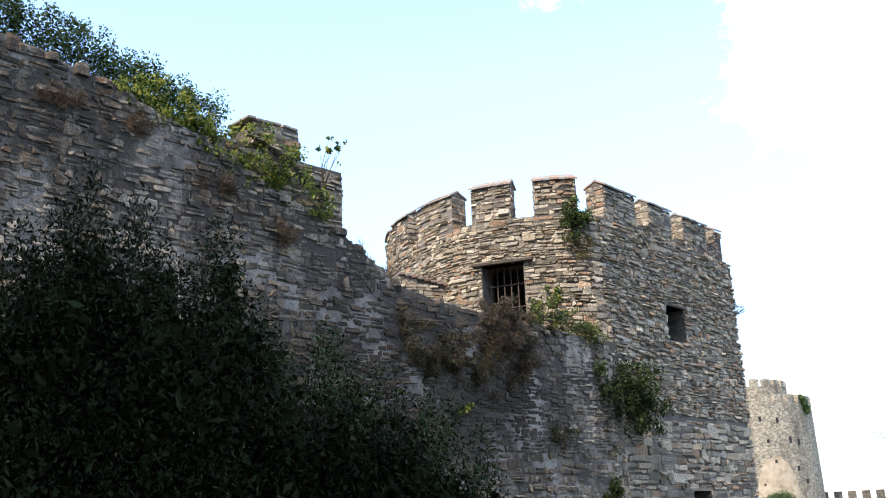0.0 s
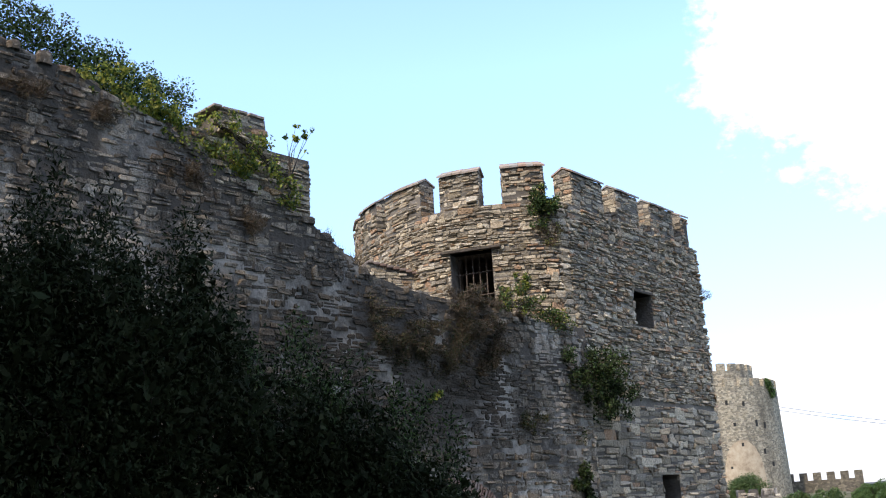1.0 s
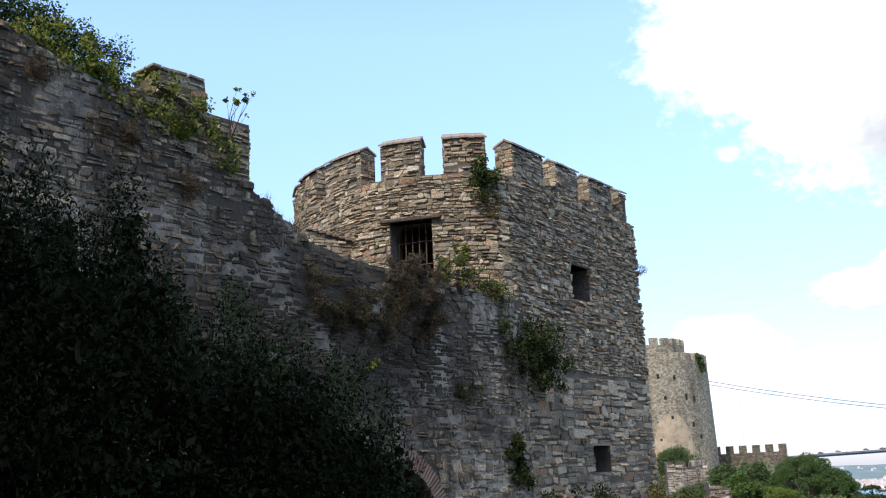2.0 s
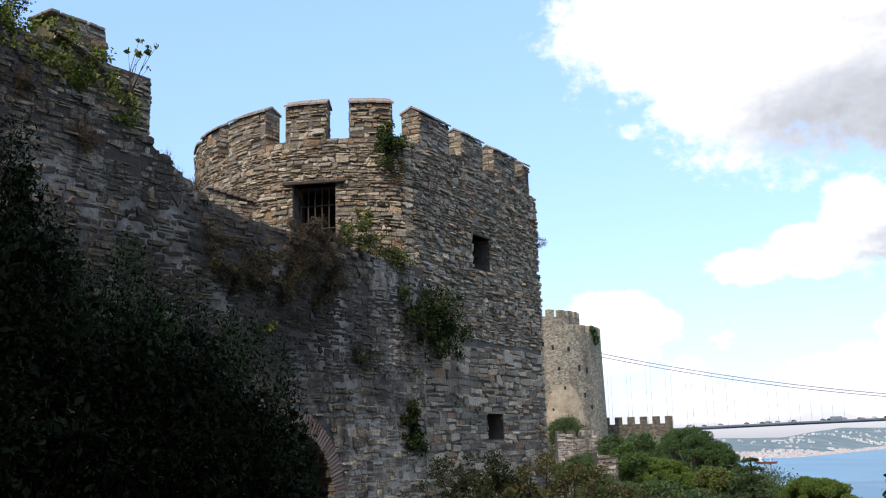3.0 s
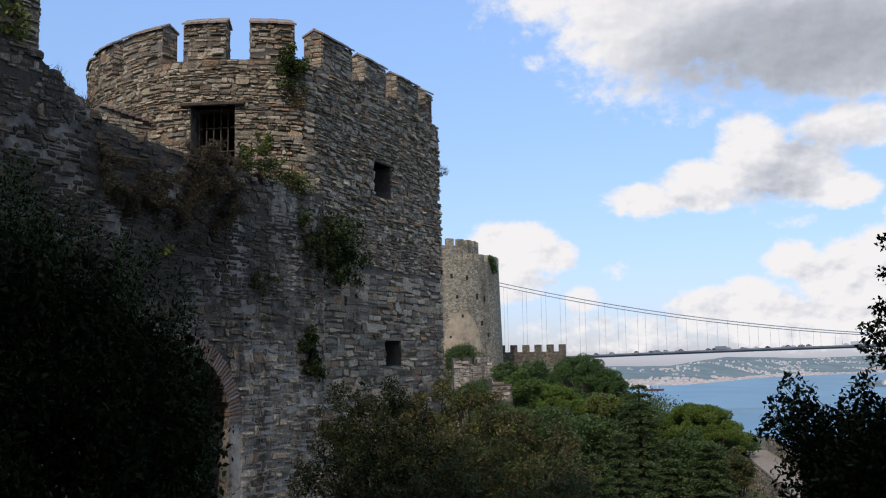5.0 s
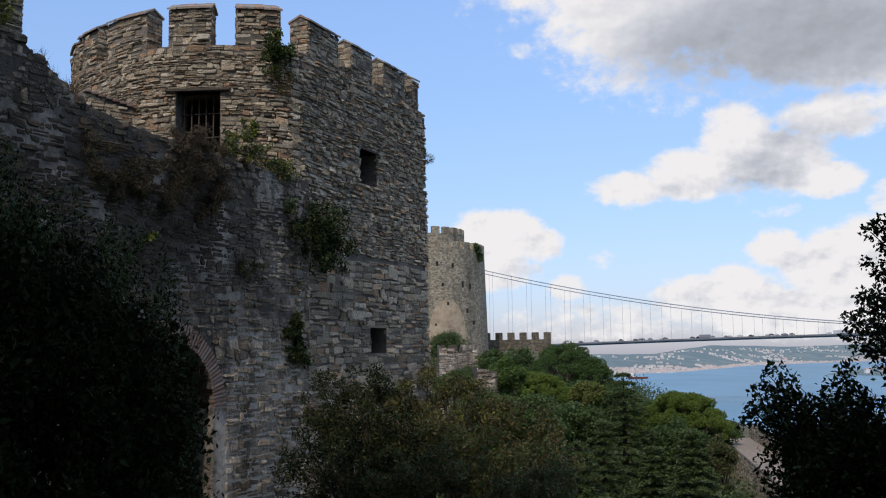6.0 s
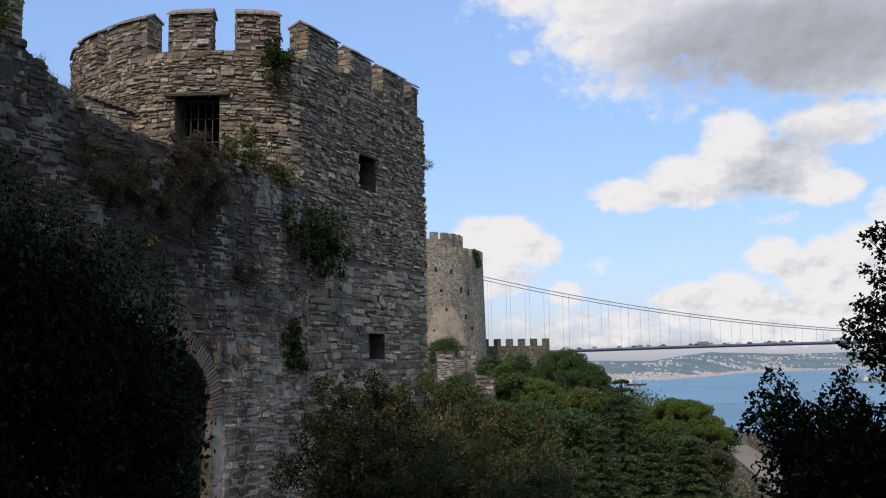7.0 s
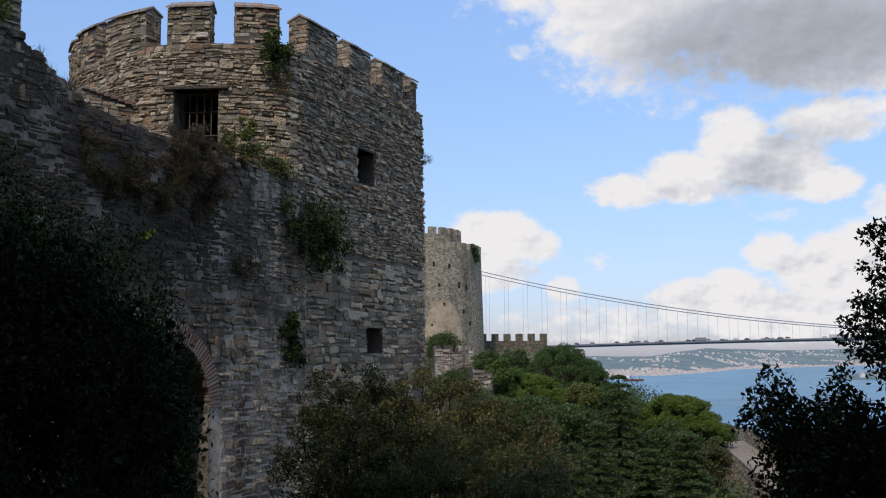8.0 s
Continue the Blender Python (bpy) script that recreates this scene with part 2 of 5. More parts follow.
def pale_mortar(g):
    """Dark old mortar, with patches of lime and a later lime pointing round the arch's jamb."""
    p = position(g)
    a = g.noise(p, 10, 6, 0.65)
    b = g.noise(p, 0.7, 5, 0.62)
    c = g.mix(g.ramp(b, [(0.48, (0, 0, 0)), (0.64, (1, 1, 1))]), (0.085, 0.074, 0.061), (0.36, 0.325, 0.275))
    d = g.node("ShaderNodeMapping")
    g.put(d.inputs[0], p)
    d.inputs["Location"].default_value = (4.6 / 2.2, -26.6 / 2.2, 0.6 / 3.4)
    d.inputs["Scale"].default_value = (1 / 2.2, 1 / 2.2, 1 / 3.4)
    far = g.node("ShaderNodeVectorMath", operation="LENGTH")
    g.put(far.inputs[0], d.outputs[0])
    edge = g.math("ADD", far.outputs["Value"], g.math("MULTIPLY", g.math("SUBTRACT", g.noise(p, 1.6, 6, 0.65), 0.5), 1.6))
    c = g.mix(g.ramp(edge, [(0.75, (0.95,) * 3), (1.1, (0, 0, 0))]), c, (0.45, 0.41, 0.35))
    return g.mix(g.ramp(g.noise(p, 7.0, 8, 0.75), [(0.38, (0.7,) * 3), (0.48, (0, 0, 0))]), c, (0.07, 0.062, 0.052)), a


WALL_MORTAR = material("lime_mortar", pale_mortar, 0.97, 0.05)[0]


def brick_colour(g):
    p = position(g)
    t = g.ramp(chance(g), [(0, (0.21, 0.135, 0.105)), (0.35, (0.28, 0.20, 0.16)), (0.7, (0.20, 0.165, 0.145)), (1, (0.32, 0.26, 0.215))])
    n = g.noise(p, 20, 5, 0.6)
    return g.mix(0.5, t, g.ramp(n, [(0.3, (0.5, 0.5, 0.5)), (0.7, (1.2, 1.2, 1.2))]), "MULTIPLY"), n


BRICK = material("old_brick", brick_colour, 0.93, 0.02)[0]


def cap_colour(g):
    t = g.ramp(chance(g), [(0, (0.30, 0.26, 0.22)), (0.4, (0.38, 0.30, 0.24)), (0.7, (0.34, 0.31, 0.27)), (1, (0.40, 0.27, 0.20))])
    n = g.noise(position(g), 16, 6, 0.65)
    return g.mix(0.7, t, g.ramp(n, [(0.3, (0.4, 0.4, 0.4)), (0.7, (1.25, 1.25, 1.25))]), "MULTIPLY"), n


CAP = material("weathered_cap_brick", cap_colour, 0.93, 0.03)[0]


def leaf_material(name, tones, trans=0.35, gloss=0.25):
    m, g, b = material(name, lambda g: (g.ramp(chance(g), [(i / (len(tones) - 1), c) for i, c in enumerate(tones)]), None), 0.55)
    b.inputs["Specular IOR Level"].default_value = gloss
    col = b.inputs["Base Color"].links[0].from_socket
    t = g.node("ShaderNodeBsdfTranslucent")
    g.put(t.inputs[0], col)
    s = g.node("ShaderNodeMixShader")
    s.inputs[0].default_value = trans
    g.put(s.inputs[1], b.outputs[0])
    g.put(s.inputs[2], t.outputs[0])
    out = [n for n in g.t.nodes if n.bl_idname == "ShaderNodeOutputMaterial"][0]
    g.put(out.inputs[0], s.outputs[0])
    return m


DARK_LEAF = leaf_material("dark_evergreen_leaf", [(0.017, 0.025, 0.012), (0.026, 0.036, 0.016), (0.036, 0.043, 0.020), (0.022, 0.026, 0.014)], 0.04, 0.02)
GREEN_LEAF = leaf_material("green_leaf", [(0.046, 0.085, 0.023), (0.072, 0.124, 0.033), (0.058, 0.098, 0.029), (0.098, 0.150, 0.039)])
YELLOW_LEAF = leaf_material("yellow_green_leaf", [(0.19, 0.25, 0.04), (0.30, 0.34, 0.06), (0.38, 0.35, 0.07), (0.14, 0.19, 0.04)], 0.5)
PINE_LEAF = leaf_material("stone_pine_needles", [(0.085, 0.130, 0.020), (0.130, 0.180, 0.030), (0.105, 0.155, 0.026), (0.180, 0.225, 0.040)], 0.35)
PINE_DARK = leaf_material("dark_pine_needles", [(0.042, 0.080, 0.020), (0.065, 0.110, 0.026), (0.052, 0.092, 0.022), (0.085, 0.130, 0.030)], 0.25)
FIR_LEAF = leaf_material("cedar_needles", [(0.048, 0.074, 0.024), (0.078, 0.110, 0.034), (0.060, 0.088, 0.028), (0.115, 0.145, 0.048)], 0.3)
AUTUMN_LEAF = leaf_material("autumn_leaf", [(0.060, 0.075, 0.026), (0.095, 0.100, 0.034), (0.050, 0.060, 0.026), (0.150, 0.120, 0.042), (0.120, 0.075, 0.036)], 0.3)
DRY_LEAF = leaf_material("dry_grass", [(0.099, 0.068, 0.043), (0.136, 0.099, 0.062), (0.074, 0.053, 0.037), (0.062, 0.059, 0.028)], 0.3)
BARK = material("bark", lambda g: (g.ramp(g.noise(position(g), 9, 6, 0.6), [(0.3, (0.035, 0.028, 0.022)), (0.7, (0.10, 0.08, 0.062))]), g.noise(position(g), 30, 4)), 0.95, 0.02)[0]
IRON = material("rusty_iron", lambda g: (g.ramp(g.noise(position(g), 30, 4), [(0.3, (0.05, 0.045, 0.04)), (0.7, (0.15, 0.11, 0.085))]), None), 0.7)[0]
WOOD = material("weathered_timber", lambda g: (g.ramp(g.noise(position(g), 12, 5), [(0.3, (0.04, 0.032, 0.026)), (0.7, (0.11, 0.09, 0.07))]), None), 0.9)[0]
STEEL = material("painted_steel", lambda g: (g.ramp(g.noise(position(g), 0.05, 4), [(0.3, (0.23, 0.25, 0.27)), (0.7, (0.30, 0.32, 0.34))]), None), 0.6)[0]
DECK = material("dark_deck_steel", lambda g: (g.ramp(g.noise(position(g), 0.08, 5), [(0.3, (0.07, 0.075, 0.08)), (0.7, (0.12, 0.125, 0.13))]), None), 0.7)[0]
EARTH = material("hillside_earth", lambda g: (g.ramp(g.noise(position(g), 0.6, 8, 0.65), [(0.35, (0.045, 0.055, 0.022)), (0.5, (0.09, 0.085, 0.045)), (0.65, (0.16, 0.135, 0.09))]),
                                              g.noise(position(g), 6, 5)), 0.97, 0.06)[0]
GRAVEL = material("pale_path", lambda g: (g.ramp(g.noise(position(g), 3, 8, 0.7), [(0.3, (0.19, 0.155, 0.115)), (0.7, (0.32, 0.27, 0.21))]), None), 0.97)[0]


def water_colour(g):
    p = g.node("ShaderNodeMapping")
    g.put(p.inputs[0], position(g))
    p.inputs["Scale"].default_value = (1.0, 0.35, 1.0)
    n = g.noise(p.outputs[0], 0.012, 6, 0.6)
    w = g.noise(p.outputs[0], 0.25, 5, 0.65)
    return g.ramp(n, [(0.35, (0.024, 0.155, 0.265)), (0.65, (0.06, 0.225, 0.345))]), w


PLASTER = material("tan_plaster", lambda g: (g.ramp(g.noise(position(g), 0.8, 7, 0.7), [(0.35, (0.27, 0.20, 0.13)), (0.5, (0.41, 0.315, 0.205)), (0.65, (0.48, 0.39, 0.27))]),
                                           g.noise(position(g), 6, 5)), 0.95, 0.05)[0]
WATER = material("sea_water", water_colour, 0.35, 0.35)[0]


# distance haze is mixed into these pale bluish greens
def haze_wood(g):
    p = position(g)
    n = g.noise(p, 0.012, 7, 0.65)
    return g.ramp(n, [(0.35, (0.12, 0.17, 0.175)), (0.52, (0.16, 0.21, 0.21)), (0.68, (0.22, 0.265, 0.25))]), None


HAZE_WOOD = material("haze_tinted_wooded_hill", haze_wood, 1.0)[0]
HOUSE = material("pale_house_wall", lambda g: (g.ramp(chance(g), [(0, (0.52, 0.50, 0.47)), (0.5, (0.66, 0.65, 0.62)), (0.8, (0.46, 0.42, 0.38)), (1, (0.60, 0.59, 0.57))]), None), 0.9)[0]
ROOF = material("red_tile_roof", lambda g: (g.ramp(chance(g), [(0, (0.44, 0.30, 0.24)), (1, (0.52, 0.42, 0.36))]), None), 0.9)[0]


# ---------- small builders ----------
def raw(name, verts, faces, mat, parent=None, label="", smooth=False):
    me = bpy.data.meshes.new(name)
    me.from_pydata(verts, [], faces)
    me.materials.append(mat)
    if smooth:
        me.polygons.foreach_set("use_smooth", [True] * len(me.polygons))
    me.update()
    ob = new(name, me)
    if parent is not None:
        ob.parent = parent
    if label:
        ob["label"] = label
    return ob


def part(name, bm, mat, parent=None, label=""):
    me = bpy.data.meshes.new(name)
    bm.to_mesh(me)
    bm.free()
    me.materials.append(mat)
    ob = new(name, me)
    if parent is not None:
        ob.parent = parent
    if label:
        ob["label"] = label
    return ob


def thing(name, label, category, group="", kind="", at=(0, 0, 0)):
    ob = new(name)
    ob.location = at
    return tagged(ob, label, category, group, kind)


def block(bm, cx, cy, cz, sx, sy, sz, turn=0.0, bevel=0.0):
    """A box of full sizes sx, sy, sz about its centre, turned about z, with chamfered edges."""
    m = Matrix.Translation((cx, cy, cz)) @ Matrix.Rotation(turn, 4, "Z") @ Matrix.Diagonal((sx, sy, sz, 1))
    got = bmesh.ops.create_cube(bm, size=1, matrix=m)
    if bevel:
        edges = list({e for v in got["verts"] for e in v.link_edges})
        bmesh.ops.bevel(bm, geom=edges, offset=bevel, segments=1, affect="EDGES")


def tube(bm, a, b, r0, r1=None, sides=8):
    a, b = Vector(a), Vector(b)
    d = b - a
    m = Matrix.Translation((a + b) / 2) @ d.to_track_quat("Z", "Y").to_matrix().to_4x4()
    bmesh.ops.create_cone(bm, cap_ends=True, segments=sides, radius1=r0, radius2=r0 if r1 is None else r1, depth=d.length, matrix=m)


class Line:
    """A plan line of straight pieces, told by length along it; its outward side is on the right of the way it runs."""

    def __init__(self, pts):
        self.p = [Vector(q) for q in pts]
        self.s = [0.0]
        for a, b in zip(self.p, self.p[1:]):
            self.s.append(self.s[-1] + (b - a).length)
        self.length = self.s[-1]

    def at(self, s):
        s = min(max(s, 0.0), self.length - 1e-6)
        i = max(k for k in range(len(self.s) - 1) if self.s[k] <= s)
        d = (self.p[i + 1] - self.p[i]).normalized()
        return self.p[i] + d * (s - self.s[i]), Vector((d.y, -d.x))

    def near(self, x, y):
        n = int(self.length / 0.05)
        return min((((self.at(k * 0.05)[0] - Vector((x, y))).length, k * 0.05) for k in range(n)))[1]


def curve(pts, n=5):
    """A smooth plan line through the points."""
    out = []
    q = [Vector(p) for p in pts]
    q = [q[0] * 2 - q[1]] + q + [q[-1] * 2 - q[-2]]
    for i in range(1, len(q) - 2):
        a, b, c, d = q[i - 1:i + 3]
        for k in range(n):
            t = k / n
            out.append(0.5 * (2 * b + (c - a) * t + (2 * a - 5 * b + 4 * c - d) * t * t + (3 * b - a - 3 * c + d) * t ** 3))
    return out + [q[-2]]


def shell(line, s0, s1, low, high, holes, thick, mat, name, parent, step=0.5, batter=0.0, zref=0.0):
    """The core of a masonry wall with openings through it: outer face, inner face, reveals, top and ends. low, high: heights along the line."""
    cuts = sorted({s0, s1, *[h[0] for h in holes], *[h[1] for h in holes], *[s0 + k * step for k in range(1, int((s1 - s0) / step) + 1)]})
    cuts = [c for c in cuts if s0 <= c <= s1]
    verts, faces, index = [], [], {}

    def v(s, z, deep):
        key = (round(s, 4), round(z, 4), deep)
        if key not in index:
            p, n = line.at(s)
            off = batter * (zref - z) - (thick if deep else 0.0)
            index[key] = len(verts)
            verts.append((p.x + n.x * off, p.y + n.y * off, z))
        return index[key]

    for a, b in zip(cuts, cuts[1:]):
        if b - a < 1e-4:
            continue
        mid = (a + b) / 2
        here = sorted((h[2], h[3]) for h in holes if h[0] < mid < h[1])
        spans, z = [], None
        lo = (low(a), low(b))
        for h0, h1 in here:
            spans.append((lo, (h0, h0)))
            lo = (h1, h1)
        spans.append((lo, (high(a), high(b))))
        for (la, lb), (ha, hb) in spans:
            for deep in (False, True):
                f = [v(a, la, deep), v(b, lb, deep), v(b, hb, deep), v(a, ha, deep)]
                faces.append(f if not deep else f[::-1])
        faces.append([v(a, high(a), False), v(b, high(b), False), v(b, high(b), True), v(a, high(a), True)])
        for h0, h1 in here:
            faces.append([v(a, h0, False), v(b, h0, False), v(b, h0, True), v(a, h0, True)])
            faces.append([v(a, h1, True), v(b, h1, True), v(b, h1, False), v(a, h1, False)])
    for h in holes:
        for s, flip in ((h[0], False), (h[1], True)):
            base = h[2]
            for o in holes:
                if o is not h and abs((o[0] if flip else o[1]) - s) < 1e-6:
                    base = max(base, o[3])
            if base < h[3] - 1e-6:
                f = [v(s, base, False), v(s, base, True), v(s, h[3], True), v(s, h[3], False)]
                faces.append(f[::-1] if flip else f)
    for s, flip in ((s0, True), (s1, False)):
        f = [v(s, low(s), False), v(s, low(s), True), v(s, high(s), True), v(s, high(s), False)]
        faces.append(f[::-1] if flip else f)
    return raw(name, verts, faces, mat, parent)


def slab(rng, w, h, d, verts, faces, place, rough=0.20):
    """One irregular stone: an eight-cornered slab with a jittered outline and a raised, chamfered, tilted face. place maps (u, v, depth) to the world."""
    k = len(verts)
    m = min(w, h)
    ring = []
    for sx, sy, first in ((-1, -1, 0), (1, -1, 1), (1, 1, 0), (-1, 1, 1)):
        c = m * rng.uniform(0.08, 0.42)
        e = m * rng.uniform(0.05, 0.30)
        jx, jy = rng.uniform(-rough, rough) * m, rng.uniform(-rough, rough) * m
        x, y = sx * w / 2 + jx, sy * h / 2 + jy
        two = [(x, y - sy * c), (x - sx * e, y)]
        ring += two[::-1] if first else two
    inset = m * rng.uniform(0.07, 0.17)
    tu, tv = rng.uniform(-0.55, 0.55) * d, rng.uniform(-0.6, 0.45) * d
    for x, y in ring:
        verts.append(place(x, y, -0.06))
    for x, y in ring:
        verts.append(place(x, y, d * 0.5 + 0.5 * (tu * x / w + tv * y / h)))
    for x, y in ring:
        fx, fy = x - inset * (1 if x > 0 else -1), y - inset * (1 if y > 0 else -1)
        verts.append(place(fx, fy, d + tu * x / w + tv * y / h + rng.uniform(-0.12, 0.12) * d))
    for r in (0, 8):
        for i in range(8):
            n = (i + 1) % 8
            faces.append((k + r + i, k + r + n, k + r + 8 + n, k + r + 8 + i))
    faces.append(tuple(range(k + 16, k + 24)))


def rubble(rng, line, s0, s1, low, high, holes, row=(0.07, 0.17), long=(0.14, 0.5), proud=(0.015, 0.06), gap=0.016, skip=0.0, wave=0.10):
    """Uneven, wavy courses of stones on the outer face of a wall: gives (s, z, width, height, depth) for each stone."""
    out = []
    z = min(low(s0), low(s1))
    top = max(high(s0 + (s1 - s0) * k / 60) for k in range(61)) + wave
    phase = rng.uniform(0, 50)

    def fits(a, b, zc, hh):
        mid = (a + b) / 2
        if zc + hh * 0.5 > high(mid) + 0.03 or zc < low(mid):
            return None
        for h0, h1, z0, z1 in holes:
            if zc + hh * 0.4 > z0 and zc - hh * 0.4 < z1:
                if a < h0 < b:
                    b = h0
                elif a < h1 < b:
                    a = h1
                elif a >= h0 and b <= h1:
                    return None
        return (a, b) if b - a > 0.05 else None

    while z < top:
        h = rng.uniform(*row)
        s = s0 + rng.uniform(-0.3, 0.0)
        while s < s1:
            kind = rng.random()
            w = rng.uniform(*long) * (0.6 + 0.9 * h / row[1])
            if kind < 0.10:
                w *= 0.45
            a, b = max(s, s0), min(s + w, s1)
            s += w
            if b - a < 0.05:
                continue
            zc = z + h / 2 + wave * noise.noise(((a + b) * 0.3, z * 0.6, phase)) + rng.uniform(-0.18, 0.18) * h
            hh = h * rng.uniform(0.66, 1.15)
            if 0.10 <= kind < 0.19:
                hh *= 1.6
            got = fits(a, b, zc, hh)
            if got is None or rng.random() < skip:
                continue
            a, b = got
            if kind > 0.86 and h > row[0] * 1.4:
                for sign in (-1, 1):
                    out.append(((a + b) / 2, zc + sign * hh * 0.26, b - a - gap, hh * 0.5 - gap, rng.uniform(*proud)))
            else:
                out.append(((a + b) / 2, zc, b - a - gap, hh - gap, rng.uniform(*proud)))
        z += h
    return out


def lay(rng, line, stones, name, mat, parent, batter=0.0, zref=0.0, rough=0.16, label=""):
    """All the stones as one joined part."""
    verts, faces = [], []
    for s, z, w, h, d in stones:
        p, n = line.at(s)
        off = batter * (zref - z)
        t = Vector((-n.y, n.x))

        def place(u, v, deep):
            return (p.x + t.x * u + n.x * (deep + off), p.y + t.y * u + n.y * (deep + off), z + v)
        slab(rng, w, h, d, verts, faces, place, rough + 0.06)
    ob = raw(name, verts, faces, mat, parent, label)
    return tagged(ob, kind="stuff")


STONE_SHAPES = {}


def lay_single(rng, line, stones, name, mat, parent, batter=0.0, zref=0.0):
    """Stones as objects of their own, on a few shared meshes."""
    if mat.name not in STONE_SHAPES:
        STONE_SHAPES[mat.name] = []
        for k in range(14):
            verts, faces = [], []
            slab(rng, 1.0, 0.36, 0.10, verts, faces, lambda u, v, deep: (u, -deep, v), 0.16)
            me = bpy.data.meshes.new(name)
            me.from_pydata([(x, y * 1.0, z / 0.36) for x, y, z in verts], [], faces)
            me.materials.append(mat)
            STONE_SHAPES[mat.name].append(me)
    for s, z, w, h, d in stones:
        p, n = line.at(s)
        off = batter * (zref - z)
        ob = new(name, rng.choice(STONE_SHAPES[mat.name]))
        ob.parent = parent
        ob.matrix_basis = (Matrix.Translation((p.x + n.x * off, p.y + n.y * off, z)) @ Matrix.Rotation(math.atan2(n.x, -n.y), 4, "Z")
                           @ Matrix.Diagonal((w, d / 0.10, h, 1)))


def leaves(name, spots, count, size, mat, parent=None, seed=1, flat=0.0, up=0.0, label="", shape=(1.0, 0.45), kind="", hollow=0.35):
    """Many small folded leaves in a set of clumps. spots: (x, y, z, rx, ry, rz); more leaves near each clump's skin."""
    r = np.random.default_rng(seed)
    sp = np.array(spots, dtype=float)
    vol = (sp[:, 3] * sp[:, 4] * sp[:, 5]) ** (2 / 3)
    which = r.choice(len(sp), count, p=vol / vol.sum())
    d = r.normal(size=(count, 3))
    d /= np.linalg.norm(d, axis=1)[:, None]
    rad = (hollow + (1 - hollow) * r.random(count)) ** 0.8 * (1 + 0.12 * r.normal(size=count))
    c = sp[which, :3] + d * rad[:, None] * sp[which, 3:6]
    a = r.normal(size=(count, 3)) + d * 0.6
    a[:, 2] = a[:, 2] * (1 - flat) + up
    a /= np.linalg.norm(a, axis=1)[:, None]
    b = np.cross(a, r.normal(size=(count, 3)))
    b[:, 2] *= (1 - flat)
    b /= np.linalg.norm(b, axis=1)[:, None] + 1e-9
    nrm = np.cross(a, b)
    L = size * (0.6 + 0.8 * r.random(count))[:, None]
    W = L * shape[1]
    v = np.stack([c - a * L * 0.5, c + b * W * 0.5 + nrm * W * 0.15, c + a * L * 0.5, c - b * W * 0.5 + nrm * W * 0.15], axis=1).reshape(-1, 3)
    me = bpy.data.meshes.new(name)
    me.vertices.add(4 * count)
    me.vertices.foreach_set("co", v.ravel())
    me.loops.add(4 * count)
    me.loops.foreach_set("vertex_index", np.arange(4 * count))
    me.polygons.add(count)
    me.polygons.foreach_set("loop_start", np.arange(0, 4 * count, 4))
    me.update(calc_edges=True)
    me.materials.append(mat)
    ob = new(name, me)
    if parent is not None:
        ob.parent = parent
    if label:
        ob["label"] = label
    if kind:
        ob["kind"] = kind
    return ob


# ---------- ground, sea, far shore ----------
def smooth(a, b, x):
    t = min(max((x - a) / (b - a), 0.0), 1.0)
    return t * t * (3 - 2 * t)


def ground_height(x, y):
    z = -10.5 * smooth(4, 60, y)
    z += 4.0 * smooth(-10, -18, x) * smooth(40, 15, y)
    z -= 0.5 * smooth(4, 9, y) * smooth(16, 9, y)
    z += 12.5 * smooth(100, 165, y) * smooth(45, 12, x)
    z += 2.4 * smooth(10, 16, x) * smooth(42, 54, y) * smooth(104, 92, y)
    edge = 24 + 0.10 * max(y, 0)
    z -= 60 * smooth(edge, edge + 110, x)
    z -= 60 * smooth(215, 330, y)
    z += 0.35 * noise.noise((x * 0.12, y * 0.12, 0.3)) + 0.12 * noise.noise((x * 0.5, y * 0.5, 4.0))
    return max(z, SEA - 14)


def make_ground():
    xs = [-260 + 8 * i for i in range(28)] + [-36 + 2 * i for i in range(46)] + [56 + 8 * i for i in range(28)]
    ys = [-160 + 8 * i for i in range(18)] + [-16 + 2 * i for i in range(54)] + [92 + 8 * i for i in range(36)]
    verts = [(x, y, ground_height(x, y)) for y in ys for x in xs]
    n = len(xs)
    faces = [(j * n + i, j * n + i + 1, (j + 1) * n + i + 1, (j + 1) * n + i) for j in range(len(ys) - 1) for i in range(n - 1)]
    tagged(raw("ground", verts, faces, EARTH, smooth=True), "earthy hillside with dry grass under the trees", "ground", kind="structure")


make_ground()
tagged(raw("water", [(-4900, -600, SEA), (4900, -600, SEA), (4900, 4900, SEA), (-4900, 4900, SEA)], [(0, 1, 2, 3)], WATER),
       "blue rippled strait water under a bright sky", "water", kind="structure")


def shore_line(x):
    """Where the far water's edge runs."""
    return float(np.interp(x, [-400, 317, 444, 850, 1437, 2000], [2040, 2075, 2110, 2950, 3560, 3800])) + 40 * noise.noise((x * 0.004, 2.0, 0.0))


def hill_height(x, y):
    """Height of the far shore above the sea."""
    back = y - shore_line(x)
    rise = smooth(0, 750, back)
    ridge = float(np.interp(math.degrees(math.atan2(x, y)), [7, 8.3, 11, 12.5, 14.1, 16, 18.2, 22.8], [36, 35, 30, 46, 64, 58, 52, 68]))
    ridge += 4 * noise.noise((x * 0.0045, y * 0.0015, 7.0)) + 3 * noise.noise((x * 0.015, y * 0.008, 1.0))
    return rise * ridge - 3 + 4 * smooth(0, 60, back), back


